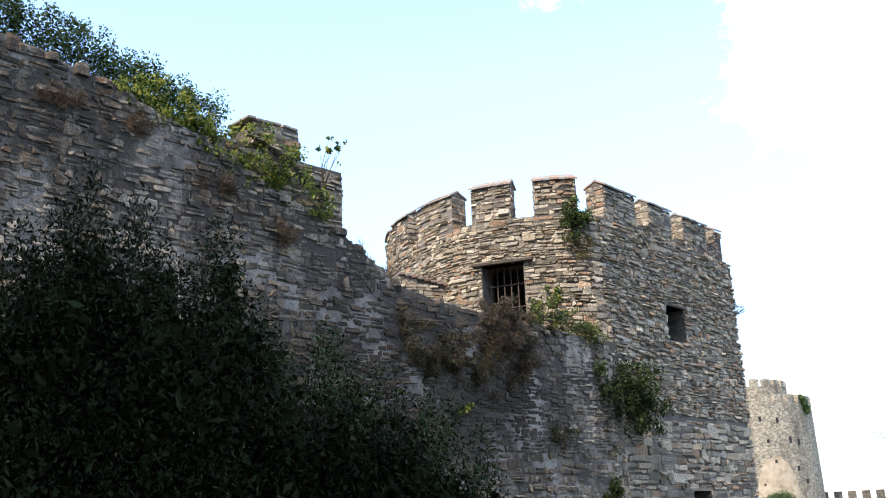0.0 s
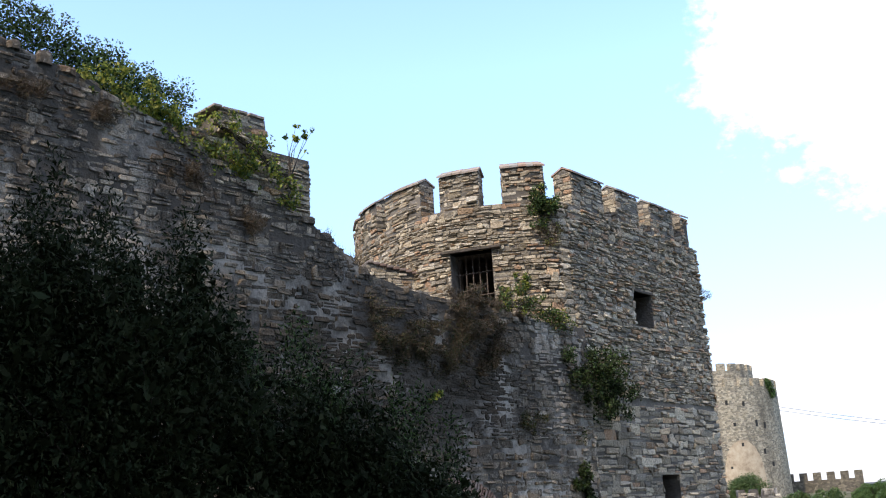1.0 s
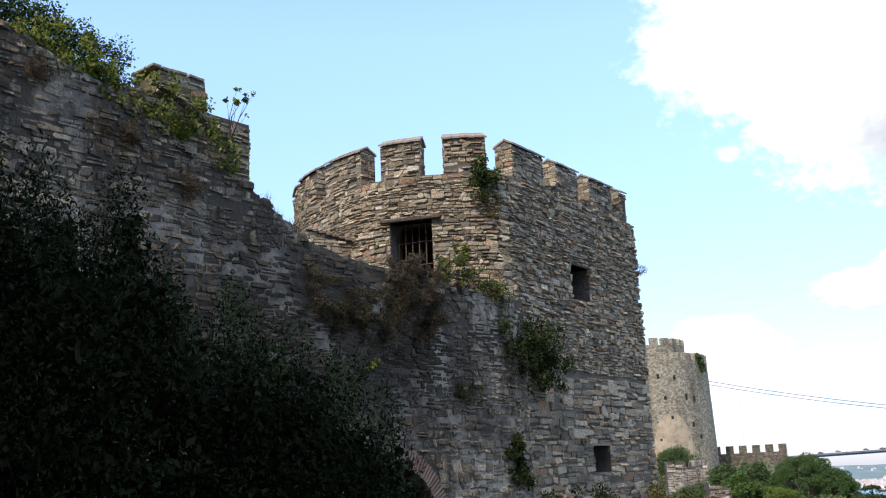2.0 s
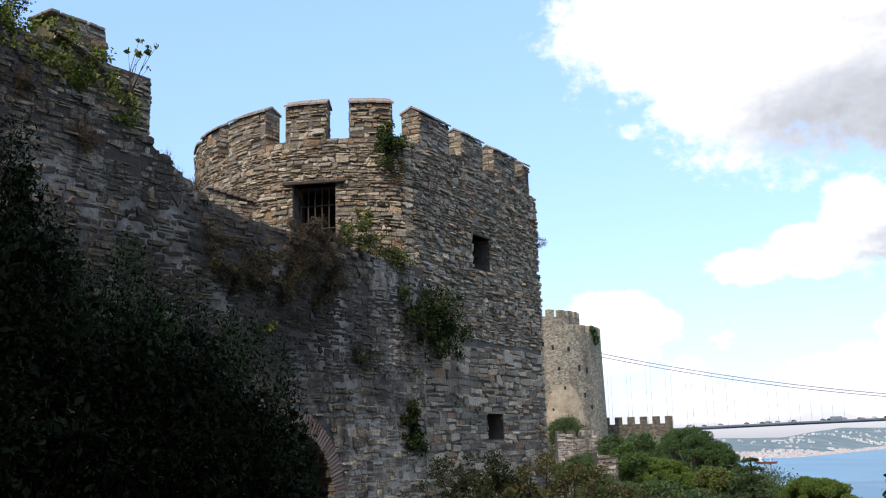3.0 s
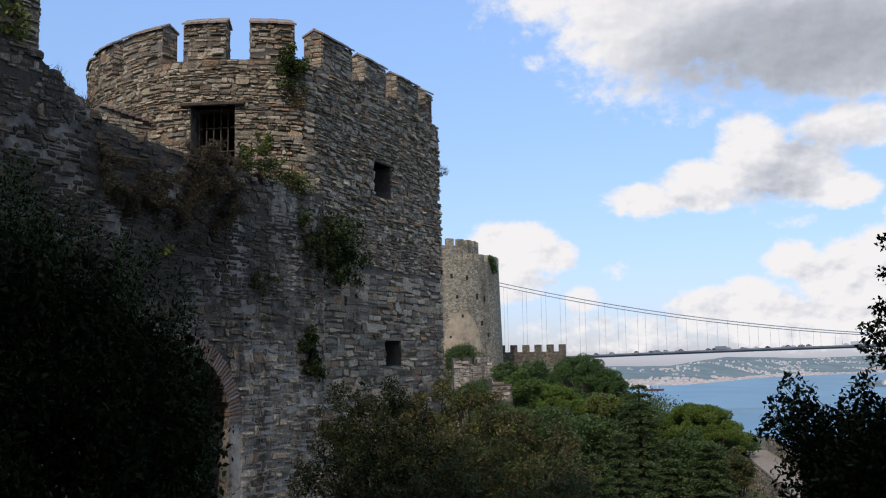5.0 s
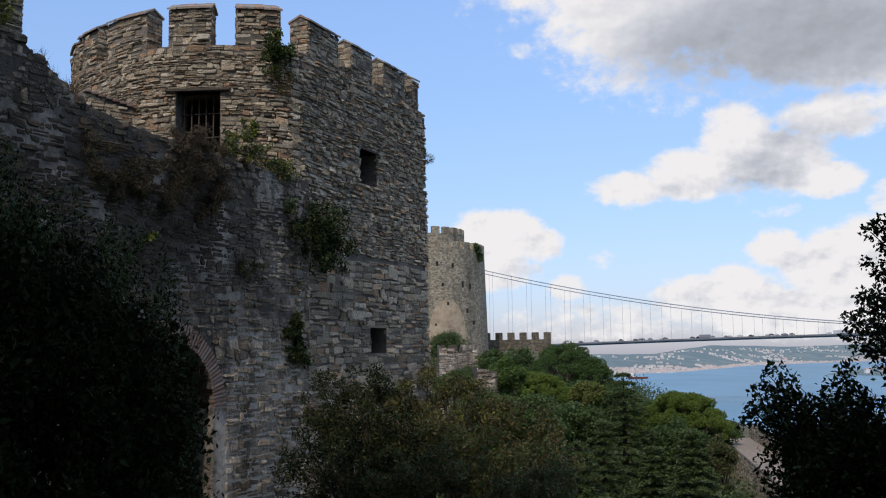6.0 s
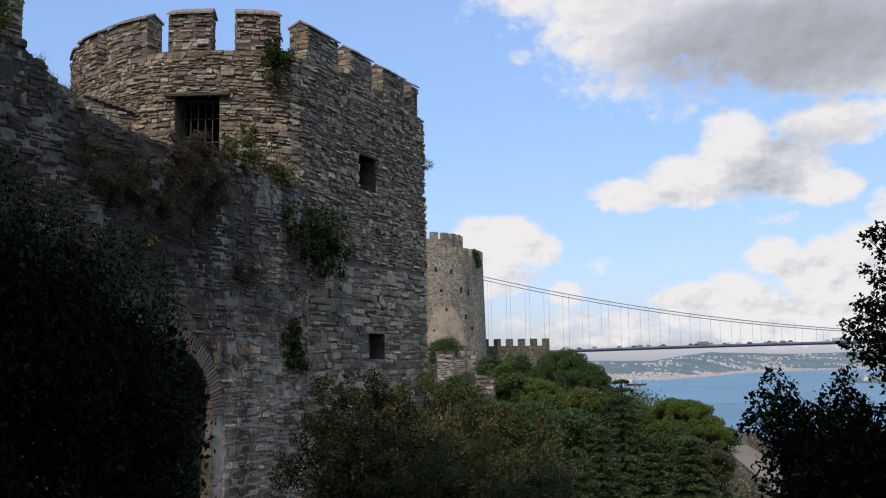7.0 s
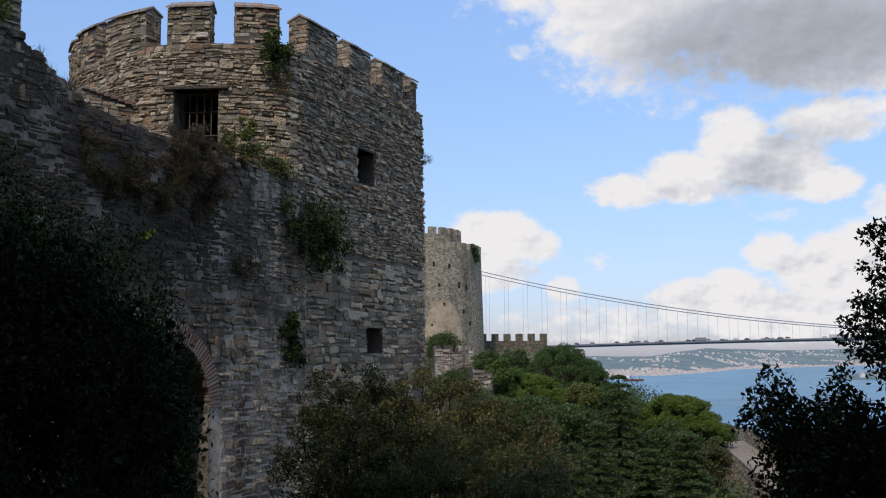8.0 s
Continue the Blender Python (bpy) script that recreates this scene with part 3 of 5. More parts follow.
def make_far_shore():
    xs = [-400 + 26 * i for i in range(93)]
    ys = [1980 + 40 * i for i in range(64)]
    verts = [(x, y, SEA + hill_height(x, y)[0]) for y in ys for x in xs]
    n = len(xs)
    faces = [(j * n + i, j * n + i + 1, (j + 1) * n + i + 1, (j + 1) * n + i) for j in range(len(ys) - 1) for i in range(n - 1)]
    tagged(raw("backdrop_hills", verts, faces, HAZE_WOOD, smooth=True), "hazy wooded hills across the strait", "hills", kind="structure")
    rng = random.Random(5)
    walls, wf, roofs, rf = [], [], [], []

    def house(x, y, z, w, d, h, turn):
        c, s = math.cos(turn), math.sin(turn)
        k = len(walls)
        for zz in (z - 6, z + h):
            for a, b in ((-w, -d), (w, -d), (w, d), (-w, d)):
                walls.append((x + (a * c - b * s) / 2, y + (a * s + b * c) / 2, zz))
        wf.extend([(k, k + 1, k + 5, k + 4), (k + 1, k + 2, k + 6, k + 5), (k + 2, k + 3, k + 7, k + 6), (k + 3, k, k + 4, k + 7)])
        k = len(roofs)
        for a, b in ((-w, -d), (w, -d), (w, d), (-w, d)):
            roofs.append((x + 1.06 * (a * c - b * s) / 2, y + 1.06 * (a * s + b * c) / 2, z + h))
        for a in (-w * 0.7, w * 0.7):
            roofs.append((x + a * c / 2, y + a * s / 2, z + h + d * 0.22))
        rf.extend([(k, k + 1, k + 5, k + 4), (k + 2, k + 3, k + 4, k + 5), (k + 1, k + 2, k + 5), (k + 3, k, k + 4), (k + 3, k + 2, k + 1, k)])

    made = 0
    while made < 2500:
        x = 200 + 1650 * rng.random() ** 1.3
        y = shore_line(x) + 620 * rng.random() ** 4.2
        h, back = hill_height(x, y)
        patch = noise.noise((x * 0.006, y * 0.006, 3.0))
        if back < 12 or (back > 60 and patch < rng.uniform(0.0, 0.4)):
            continue
        size = rng.uniform(2.4, 5.0)
        house(x, y, SEA + h, size * rng.uniform(0.9, 1.9), size, rng.uniform(2.0, 4.5), rng.uniform(-0.4, 0.4))
        made += 1
    town = thing("shore_town", "pale houses with tiled roofs crowded along the far shore", "town", kind="stuff")
    raw("house_masonry", walls, wf, HOUSE, town)
    raw("roofing", roofs, rf, ROOF, town, "reddish tile roofs")


make_far_shore()


def make_headland():
    verts, faces = [], []
    n, m = 40, 14
    for j in range(m):
        for i in range(n):
            x, y = 640 + 14 * i, 1600 + 24 * j
            u, v = (i - n / 2) / (n / 2), (j - m / 2) / (m / 2)
            h = max(0.0, 1 - u * u - v * v) ** 0.7 * (17 + 7 * noise.noise((x * 0.02, y * 0.02, 5.0)))
            verts.append((x, y, SEA - 1 + h))
    faces = [(j * n + i, j * n + i + 1, (j + 1) * n + i + 1, (j + 1) * n + i) for j in range(m - 1) for i in range(n - 1)]
    tagged(raw("headland", verts, faces, HAZE_WOOD, smooth=True), "low wooded headland reaching into the strait", "headland", kind="structure")
    rng = random.Random(8)
    for k in range(14):
        x, y = 690 + 26 * k + rng.uniform(-8, 8), 1660 + rng.uniform(0, 60)
        house = thing("shore_house", "pale waterside house with a red roof", "house", "houses on the headland", at=(x, y, SEA + 4))
        w, d, h = rng.uniform(8, 15), rng.uniform(7, 10), rng.uniform(5, 9)
        bm = bmesh.new()
        block(bm, 0, 0, h / 2 - 3, w, d, h + 6)
        part("wall", bm, HOUSE, house)
        bm = bmesh.new()
        vs = [bm.verts.new(q) for q in ((-w / 2 - .4, -d / 2 - .4, h), (w / 2 + .4, -d / 2 - .4, h), (w / 2 + .4, d / 2 + .4, h), (-w / 2 - .4, d / 2 + .4, h), (-w / 3, 0, h + 2.4), (w / 3, 0, h + 2.4))]
        for f in ((0, 1, 5, 4), (2, 3, 4, 5), (1, 2, 5), (3, 0, 4), (3, 2, 1, 0)):
            bm.faces.new([vs[q] for q in f])
        part("roof", bm, ROOF, house)


make_headland()


# ---------- unseen high wall, added behind the camera to shade the bush ----
bm = bmesh.new()
block(bm, -6, -10, 11, 70, 2.0, 40)
tagged(part("wall_rear", bm, WALL_STONE), "unseen plain wall added behind the camera to shade the bush", "wall", kind="structure")


# ---------- the near tower ----------
CROWN, PARAPET, FOOT = 11.13, 10.02, -6.0
front = curve([(-11.6, 36.0), (-12.0, 33.2), (-10.95, 30.3), (-9.5, 28.65), (-8.0, 27.65), (-6.8, 27.38), (-5.6, 27.42), (-4.5, 27.66), (-3.98, 28.1)], 5)
back_pts = [(-0.715, 35.8), (-2.2, 38.6), (-5.5, 40.2), (-9.5, 39.2), (-11.6, 36.0)]
TOWER = Line([tuple(p) for p in front] + back_pts)
S_CORNER = TOWER.near(-3.98, 28.1)
S_END = TOWER.near(-0.715, 35.8)


def tower_merlons():
    s = TOWER.near
    arc = [(s(-4.42, 27.66) + 0.02, s(-5.60, 27.4)), (s(-6.24, 27.4), s(-7.44, 27.45)), (s(-8.08, 27.68), s(-9.45, 28.6)),
           (s(-9.9, 29.0), s(-10.75, 30.0)), (s(-11.05, 30.5), s(-11.6, 31.6)), (s(-11.8, 32.1), s(-12.0, 33.3)), (s(-11.95, 33.9), s(-11.8, 35.2))]
    arc = [(min(a), max(a)) for a in arc]
    flat = [(S_CORNER + a, S_CORNER + b) for a, b in ((0.55, 2.3), (3.1, 4.5), (5.3, 6.9), (7.5, 7.98))]
    rear = [(S_END + 0.4 + 1.95 * k, S_END + 1.7 + 1.95 * k) for k in range(6)]
    return arc, flat, rear


def make_tower():
    rng = random.Random(11)
    tower = thing("stone_tower", "rounded rubble-stone fortress tower with merlons and small windows", "tower")
    door = (TOWER.near(-7.2, 27.42), TOWER.near(-6.0, 27.4), 6.2, 8.74)
    win = (S_CORNER + 3.47, S_CORNER + 4.62, 6.86, 7.9)
    slot = (S_CORNER + 3.98, S_CORNER + 5.06, 1.69, 2.46)
    holes = [door, win, slot]
    low = lambda s: FOOT
    high = lambda s: PARAPET
    shell(TOWER, 0, TOWER.length, low, high, holes, 0.9, MORTAR, "tower_wall", tower, 0.4, 0.012, PARAPET)
    # roof deck inside the parapet
    bm = bmesh.new()
    ring = [TOWER.at(TOWER.length * k / 60) for k in range(60)]
    bm.faces.new([bm.verts.new((p.x - n.x * 0.85, p.y - n.y * 0.85, 9.2)) for p, n in ring])
    part("roof_deck", bm, MORTAR, tower)
    arc, flat, rear = tower_merlons()
    for a, b in arc + flat + rear:
        merlon(rng, tower, a, b)
    # stones: courses on the curved face, on the flat face and low down, where they are larger
    curved = rubble(rng, TOWER, 4.0, S_CORNER, lambda s: 4.5, high, holes, (0.05, 0.17), (0.09, 0.32), (0.0, 0.06), gap=0.014, wave=0.10)
    plain = rubble(rng, TOWER, S_CORNER, S_END, lambda s: 4.6, high, holes, (0.05, 0.16), (0.09, 0.34), (0.0, 0.08), gap=0.014, wave=0.10)
    lower = rubble(rng, TOWER, S_CORNER - 0.6, S_END, lambda s: -3.0, lambda s: 4.6, holes, (0.09, 0.22), (0.18, 0.52), (0.0, 0.055), gap=0.02, wave=0.06)
    near_lower = [q for q in lower if q[0] < S_CORNER + 3.2 and 1.6 < q[1] < 4.6][:290]
    keep = set(near_lower)
    lay(rng, TOWER, curved, "upper_masonry", STONE, tower, 0.012, PARAPET)
    lay(rng, TOWER, plain, "face_masonry", STONE, tower, 0.012, PARAPET)
    lay(rng, TOWER, [q for q in lower if q not in keep], "lower_masonry", STONE, tower, 0.012, PARAPET)
    lay_single(rng, TOWER, near_lower, "stone", STONE, tower, 0.012, PARAPET)
    # corner quoins
    quoin = [(S_CORNER - 0.14, 5 + 0.21 * k, 0.34, 0.17, 0.05) for k in range(23)]
    lay(rng, TOWER, quoin, "corner_masonry", STONE, tower, 0.012, PARAPET)
    # pale blocks beside the window and a few set among the courses
    lay_single(rng, TOWER, [(S_CORNER + 3.26, 7.78, 0.34, 0.22, 0.075), (S_CORNER + 3.28, 7.12, 0.3, 0.16, 0.07), (S_CORNER + 4.85, 7.95, 0.36, 0.1, 0.07), (TOWER.near(-6.45, 27.4), 10.25, 0.34, 0.17, 0.06),
                     (TOWER.near(-5.2, 27.5), 7.05, 0.42, 0.13, 0.07), (S_CORNER + 0.5, 5.9, 0.4, 0.16, 0.07), (S_CORNER + 1.9, 6.0, 0.3, 0.14, 0.08)], "pale_block", PALE, tower, 0.012, PARAPET)
    # openings
    for (a, b, z0, z1), name, over in ((door, "barred_opening", 0.28), (win, "window", 0.16), (slot, "low_window", 0.14)):
        p, n = TOWER.at((a + b) / 2)
        turn = math.atan2(n.x, -n.y)
        bm = bmesh.new()
        block(bm, p.x - n.x * 0.15, p.y - n.y * 0.15, z1 + 0.04, b - a + 2 * over, 0.5, 0.08, turn, 0.012)
        part("lintel", bm, WOOD if name != "low_window" else STONE, tower, "weathered timber lintel" if name != "low_window" else "flat stone lintel")
        bm = bmesh.new()
        block(bm, p.x - n.x * 3.4, p.y - n.y * 3.4, (z0 + z1) / 2, b - a + 3.5, 0.2, z1 - z0 + 4, turn)
        part("inner_wall", bm, MORTAR, tower)
        if name == "barred_opening":
            grille = new("window_grille")
            grille.parent = tower
            t = Vector((-n.y, n.x))
            for k in range(6):
                q = p - n * 0.42 + t * (-0.5 + 0.2 * k)
                bm = bmesh.new()
                tube(bm, (q.x, q.y, z0), (q.x + 0.01, q.y, z1), 0.018, None, 6)
                part("upright_bar", bm, IRON, grille)
            for z in (7.55, 8.2):
                bm = bmesh.new()
                a3, b3 = p - n * 0.40 - t * 0.62, p - n * 0.40 + t * 0.62
                tube(bm, (a3.x, a3.y, z), (b3.x, b3.y, z + 0.02), 0.016, None, 6)
                part("cross_bar", bm, IRON, grille)


def merlon(rng, tower, a, b):
    """One merlon of the crown: a stone-faced block with a gabled brick cap."""
    thick = 0.62
    count = max(2, int((b - a) / 0.4) + 1)
    cols = [TOWER.at(a + (b - a) * k / (count - 1) * 0.9999) for k in range(count)]
    # one direction across, so that the cheeks stay square
    verts, faces = [], []
    for p, n in cols:
        for off, z in ((-0.03, PARAPET - 0.1), (-0.03, CROWN - 0.1), (-thick * 0.45, CROWN + 0.06), (-thick, CROWN - 0.1), (-thick, PARAPET - 0.9)):
            verts.append((p.x + n.x * off, p.y + n.y * off, z))
    for k in range(count - 1):
        for i in range(5):
            j = (i + 1) % 5
            faces.append((k * 5 + i, (k + 1) * 5 + i, (k + 1) * 5 + j, k * 5 + j))
    faces.append(tuple(range(5)))
    faces.append(tuple((count - 1) * 5 + i for i in reversed(range(5))))
    body = raw("merlon", verts, faces, MORTAR, tower)
    sv, sf = [], []
    for s, z, w, h, d in rubble(rng, TOWER, a, b, lambda s: PARAPET, lambda s: CROWN - 0.10, [], (0.05, 0.15), (0.10, 0.32), (-0.01, 0.05), gap=0.014, wave=0.05):
        p, n = TOWER.at(s)
        t = Vector((-n.y, n.x))
        slab(rng, w, h, d, sv, sf, lambda u, v, q: (p.x + t.x * u + n.x * (q - 0.03), p.y + t.y * u + n.y * (q - 0.03), z + v))
    # cheeks
    for s, sign in ((a, -1), (b, 1)):
        p, n = TOWER.at(min(max(s, a + 1e-3), b - 1e-3))
        t = Vector((-n.y, n.x)) * sign
        z = PARAPET - 0.02
        while z < CROWN - 0.12:
            h = rng.uniform(0.08, 0.15)
            x = 0.03
            while x < thick - 0.05:
                w = min(rng.uniform(0.18, 0.4), thick - x)
                c = x + w / 2
                slab(rng, w - 0.015, h - 0.012, rng.uniform(0.0, 0.03), sv, sf,
                     lambda u, v, q: (p.x - n.x * (c - u * sign) + t.x * q, p.y - n.y * (c - u * sign) + t.y * q, z + h / 2 + v))
                x += w
            z += h
    tagged(raw("merlon_facing", sv, sf, STONE, body), kind="stuff")
    # the cap: two rows of flat bricks leaning against one another
    bv, bf = [], []
    s = a - 0.03
    while s < b + 0.0:
        w = min(rng.uniform(0.2, 0.3), b + 0.04 - s)
        p, n = TOWER.at(min(max(s + w / 2, a), b - 1e-3))
        t = Vector((-n.y, n.x))
        base = p + t * (s + w / 2 - min(max(s + w / 2, a), b - 1e-3))
        lift = rng.uniform(0, 0.02)
        for side in (0, 1):
            o0, o1 = (0.05, -thick * 0.47) if side == 0 else (-thick - 0.05, -thick * 0.43)
            k = len(bv)
            for uu in (-w / 2 + 0.006, w / 2 - 0.006):
                for off, z in ((o0, CROWN - 0.11), (o1, CROWN + 0.07)):
                    for dz in (0.0, 0.055):
                        bv.append((base.x + t.x * uu + n.x * off, base.y + t.y * uu + n.y * off, z + dz + lift))
            bf.extend([(k, k + 1, k + 3, k + 2), (k + 4, k + 6, k + 7, k + 5), (k, k + 4, k + 5, k + 1), (k + 2, k + 3, k + 7, k + 6), (k + 1, k + 5, k + 7, k + 3), (k, k + 2, k + 6, k + 4)])
        s += w
    tagged(raw("merlon_cap", bv, bf, CAP, body, "gabled cap of reddish bricks"), kind="stuff")


make_tower()

# ---------- the curtain wall ----------
WALL_END = Vector((-3.85, 28.05))
WALL_DIR = Vector((-0.458, -0.889)).normalized()
WALL_LEN = 27.0
CURTAIN = Line([tuple(WALL_END + WALL_DIR * WALL_LEN), tuple(WALL_END - WALL_DIR * 0.25)])
TOPS = [(-0.3, 6.42), (0.56, 6.42), (2.93, 6.40), (5.22, 6.57), (6.73, 6.66), (7.93, 6.95), (8.74, 7.40), (9.37, 7.80), (10.7, 8.23),
        (12.1, 8.77), (13.6, 9.38), (15.6, 9.81), (16.9, 10.06), (27.0, 12.6)]
ARCH = (5.35, 0.4, 1.66, 2.08)


def curtain_top(s):
    """Height of the ruined top; s runs towards the tower."""
    a = WALL_LEN - s
    z = float(np.interp(a, [q[0] for q in TOPS], [q[1] for q in TOPS]))
    return z + 0.09 * noise.noise((a * 2.3, 0.5, 9.0)) + 0.05 * noise.noise((a * 7.0, 3.5, 2.0))


def make_curtain():
    rng = random.Random(23)
    wall = thing("curtain_wall", "weathered rubble curtain wall with a ruined sloping top", "wall", kind="structure")
    c, z0, r_in, r_out = ARCH
    # the arch as a stack of narrow openings
    holes = []
    n = 22
    for k in range(n):
        a = -r_in + 2 * r_in * k / n
        b = -r_in + 2 * r_in * (k + 1) / n
        m = (a + b) / 2
        holes.append((WALL_LEN - c + a, WALL_LEN - c + b, -4.5, z0 + math.sqrt(r_in ** 2 - m * m)))
    low = lambda s: -5.0
    shell(CURTAIN, 0, CURTAIN.length - 0.02, low, curtain_top, holes, 1.9, WALL_MORTAR, "wall_core", wall, 0.35)
    ring_holes = []
    for k in range(n):
        a = -r_out + 2 * r_out * k / n
        b = -r_out + 2 * r_out * (k + 1) / n
        m = (a + b) / 2
        ring_holes.append((WALL_LEN - c + a, WALL_LEN - c + b, -5.0, z0 + math.sqrt(r_out ** 2 - m * m)))
    upper = rubble(rng, CURTAIN, 3.0, CURTAIN.length, lambda s: 3.2, curtain_top, ring_holes, (0.05, 0.17), (0.08, 0.32), (-0.008, 0.045), gap=0.016, skip=0.03, wave=0.2)
    foot = rubble(rng, CURTAIN, 3.0, CURTAIN.length, lambda s: -4.0, lambda s: 3.2, ring_holes, (0.09, 0.24), (0.12, 0.40), (0.0, 0.06), gap=0.034, skip=0.05, wave=0.12)
    near_low = [q for q in foot if q[0] > WALL_LEN - 3.3 and q[1] > -2.2][:280]
    keep = set(near_low)
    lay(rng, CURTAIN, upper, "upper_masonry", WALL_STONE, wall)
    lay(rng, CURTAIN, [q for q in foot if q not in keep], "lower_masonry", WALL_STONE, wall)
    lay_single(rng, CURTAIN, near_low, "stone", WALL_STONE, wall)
    # rough stones along the top
    tv, tf = [], []
    s = 4.0
    while s < CURTAIN.length - 0.3:
        w = rng.uniform(0.18, 0.5)
        for off in (0.12, 0.5, 0.95, 1.4, 1.8):
            if rng.random() < 0.25:
                continue
            p, nn = CURTAIN.at(s + w / 2)
            t = Vector((-nn.y, nn.x))
            h = rng.uniform(0.06, 0.15)
            z = curtain_top(s + w / 2) - 0.05
            dep = rng.uniform(0.2, 0.4)
            slab(rng, w, dep, h, tv, tf, lambda u, v, q: (p.x + t.x * u - nn.x * (off + v), p.y + t.y * u - nn.y * (off + v), z + q), 0.2)
        s += w * 0.95
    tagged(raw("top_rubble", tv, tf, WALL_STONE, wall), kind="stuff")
    # the dark passage behind the arch
    p, nn = CURTAIN.at(WALL_LEN - c)
    bm = bmesh.new()
    block(bm, p.x - nn.x * 4.4, p.y - nn.y * 4.4, -1.2, 4.6, 5.0, 8.0, math.atan2(nn.x, -nn.y))
    bm.faces.ensure_lookup_table()
    mouth = max(bm.faces, key=lambda f: f.calc_center_median().xy.dot(nn))
    bmesh.ops.delete(bm, geom=[mouth], context="FACES")
    part("passage", bm, WALL_MORTAR, wall, "dark passage behind the archway")
    # brick arch ring
    for k in range(64):
        ang = math.pi * (k + 0.5) / 64
        p, nn = CURTAIN.at(WALL_LEN - c)
        t = Vector((-nn.y, nn.x))
        rm = (r_in + r_out) / 2
        bm = bmesh.new()
        m = Matrix.Rotation(-ang + math.pi / 2, 4, "Y") @ Matrix.Diagonal((math.pi * rm / 64 * 0.66, 0.55, (r_out - r_in) * rng.uniform(0.9, 1.04), 1))
        bmesh.ops.create_cube(bm, size=1, matrix=m)
        ob = part("brick", bm, BRICK, wall)
        ob.matrix_basis = (Matrix.Translation((p.x + t.x * rm * math.cos(ang) - nn.x * 0.235, p.y + t.y * rm * math.cos(ang) - nn.y * 0.235, z0 + rm * math.sin(ang)))
                           @ Matrix.Rotation(math.atan2(nn.x, -nn.y), 4, "Z"))
    return wall


make_curtain()


def make_stub():
    """The broken parapet that stands on the curtain wall."""
    rng = random.Random(31)
    stub = thing("broken_parapet", "ruined stone parapet stub standing on the curtain wall", "wall")
    base = WALL_LEN - 9.33
    line = CURTAIN
    top = lambda s: 9.22 if s > base - 1.12 else (9.87 if s > base - 2.36 else 9.3)
    back = Line([tuple(line.at(base - 3.2)[0] - line.at(0)[1] * 0.12), tuple(line.at(base)[0] - line.at(0)[1] * 0.12)])
    off = base - 3.2
    tops = lambda s: top(s + off)
    shell(back, 0, back.length, lambda s: curtain_top(s + off) - 0.5, tops, [], 0.8, MORTAR, "parapet_core", stub, 0.07)
    st = rubble(rng, back, 0, back.length, lambda s: curtain_top(s + off) - 0.3, tops, [], (0.07, 0.16), (0.15, 0.45), (0.0, 0.06))
    lay(rng, back, st, "parapet_masonry", STONE, stub)
    p, n = back.at(back.length)
    end = Line([tuple(p), tuple(p - n * 0.8)])
    st = rubble(rng, end, 0, 0.8, lambda s: 7.4, lambda s: 9.2, [], (0.08, 0.16), (0.2, 0.4), (0.0, 0.05))
    lay(rng, end, st, "end_masonry", STONE, stub)
    bm = bmesh.new()
    for k in range(6):
        q, n = back.at(0.86 + 0.21 * k)
        block(bm, q.x - n.x * 0.35, q.y - n.y * 0.35, 9.88 + rng.uniform(0, 0.03), 0.2, 0.8, 0.06, math.atan2(n.x, -n.y) + rng.uniform(-0.1, 0.1), 0.01)
    part("brick_capping", bm, CAP, stub, "loose reddish capping bricks")


make_stub()


def make_low_parapet():
    """The small brick-capped wall where the wall walk meets the tower."""
    rng = random.Random(37)
    low = thing("stair_parapet", "small stone parapet with a red brick coping beside the tower", "wall")
    line = Line([(-9.55, 27.0), (-8.3, 27.9)])
    tops = lambda s: 8.72 - 0.22 * s
    shell(line, 0, line.length, lambda s: 5.5, tops, [], 0.45, MORTAR, "parapet_core", low, 0.2)
    lay(rng, line, rubble(rng, line, 0, line.length, lambda s: 6.0, tops, [], (0.07, 0.15), (0.15, 0.4), (0.0, 0.05)), "parapet_masonry", STONE, low)
    for k in range(8):
        q, n = line.at(0.1 + 0.19 * k)
        bm = bmesh.new()
        block(bm, 0, 0, 0, 0.18, 0.6, 0.07, 0, 0.008)
        ob = part("brick", bm, BRICK, low)
        ob.matrix_basis = Matrix.Translation((q.x - n.x * 0.22, q.y - n.y * 0.22, tops(0.1 + 0.19 * k) + 0.03)) @ Matrix.Rotation(math.atan2(n.x, -n.y), 4, "Z")


make_low_parapet()


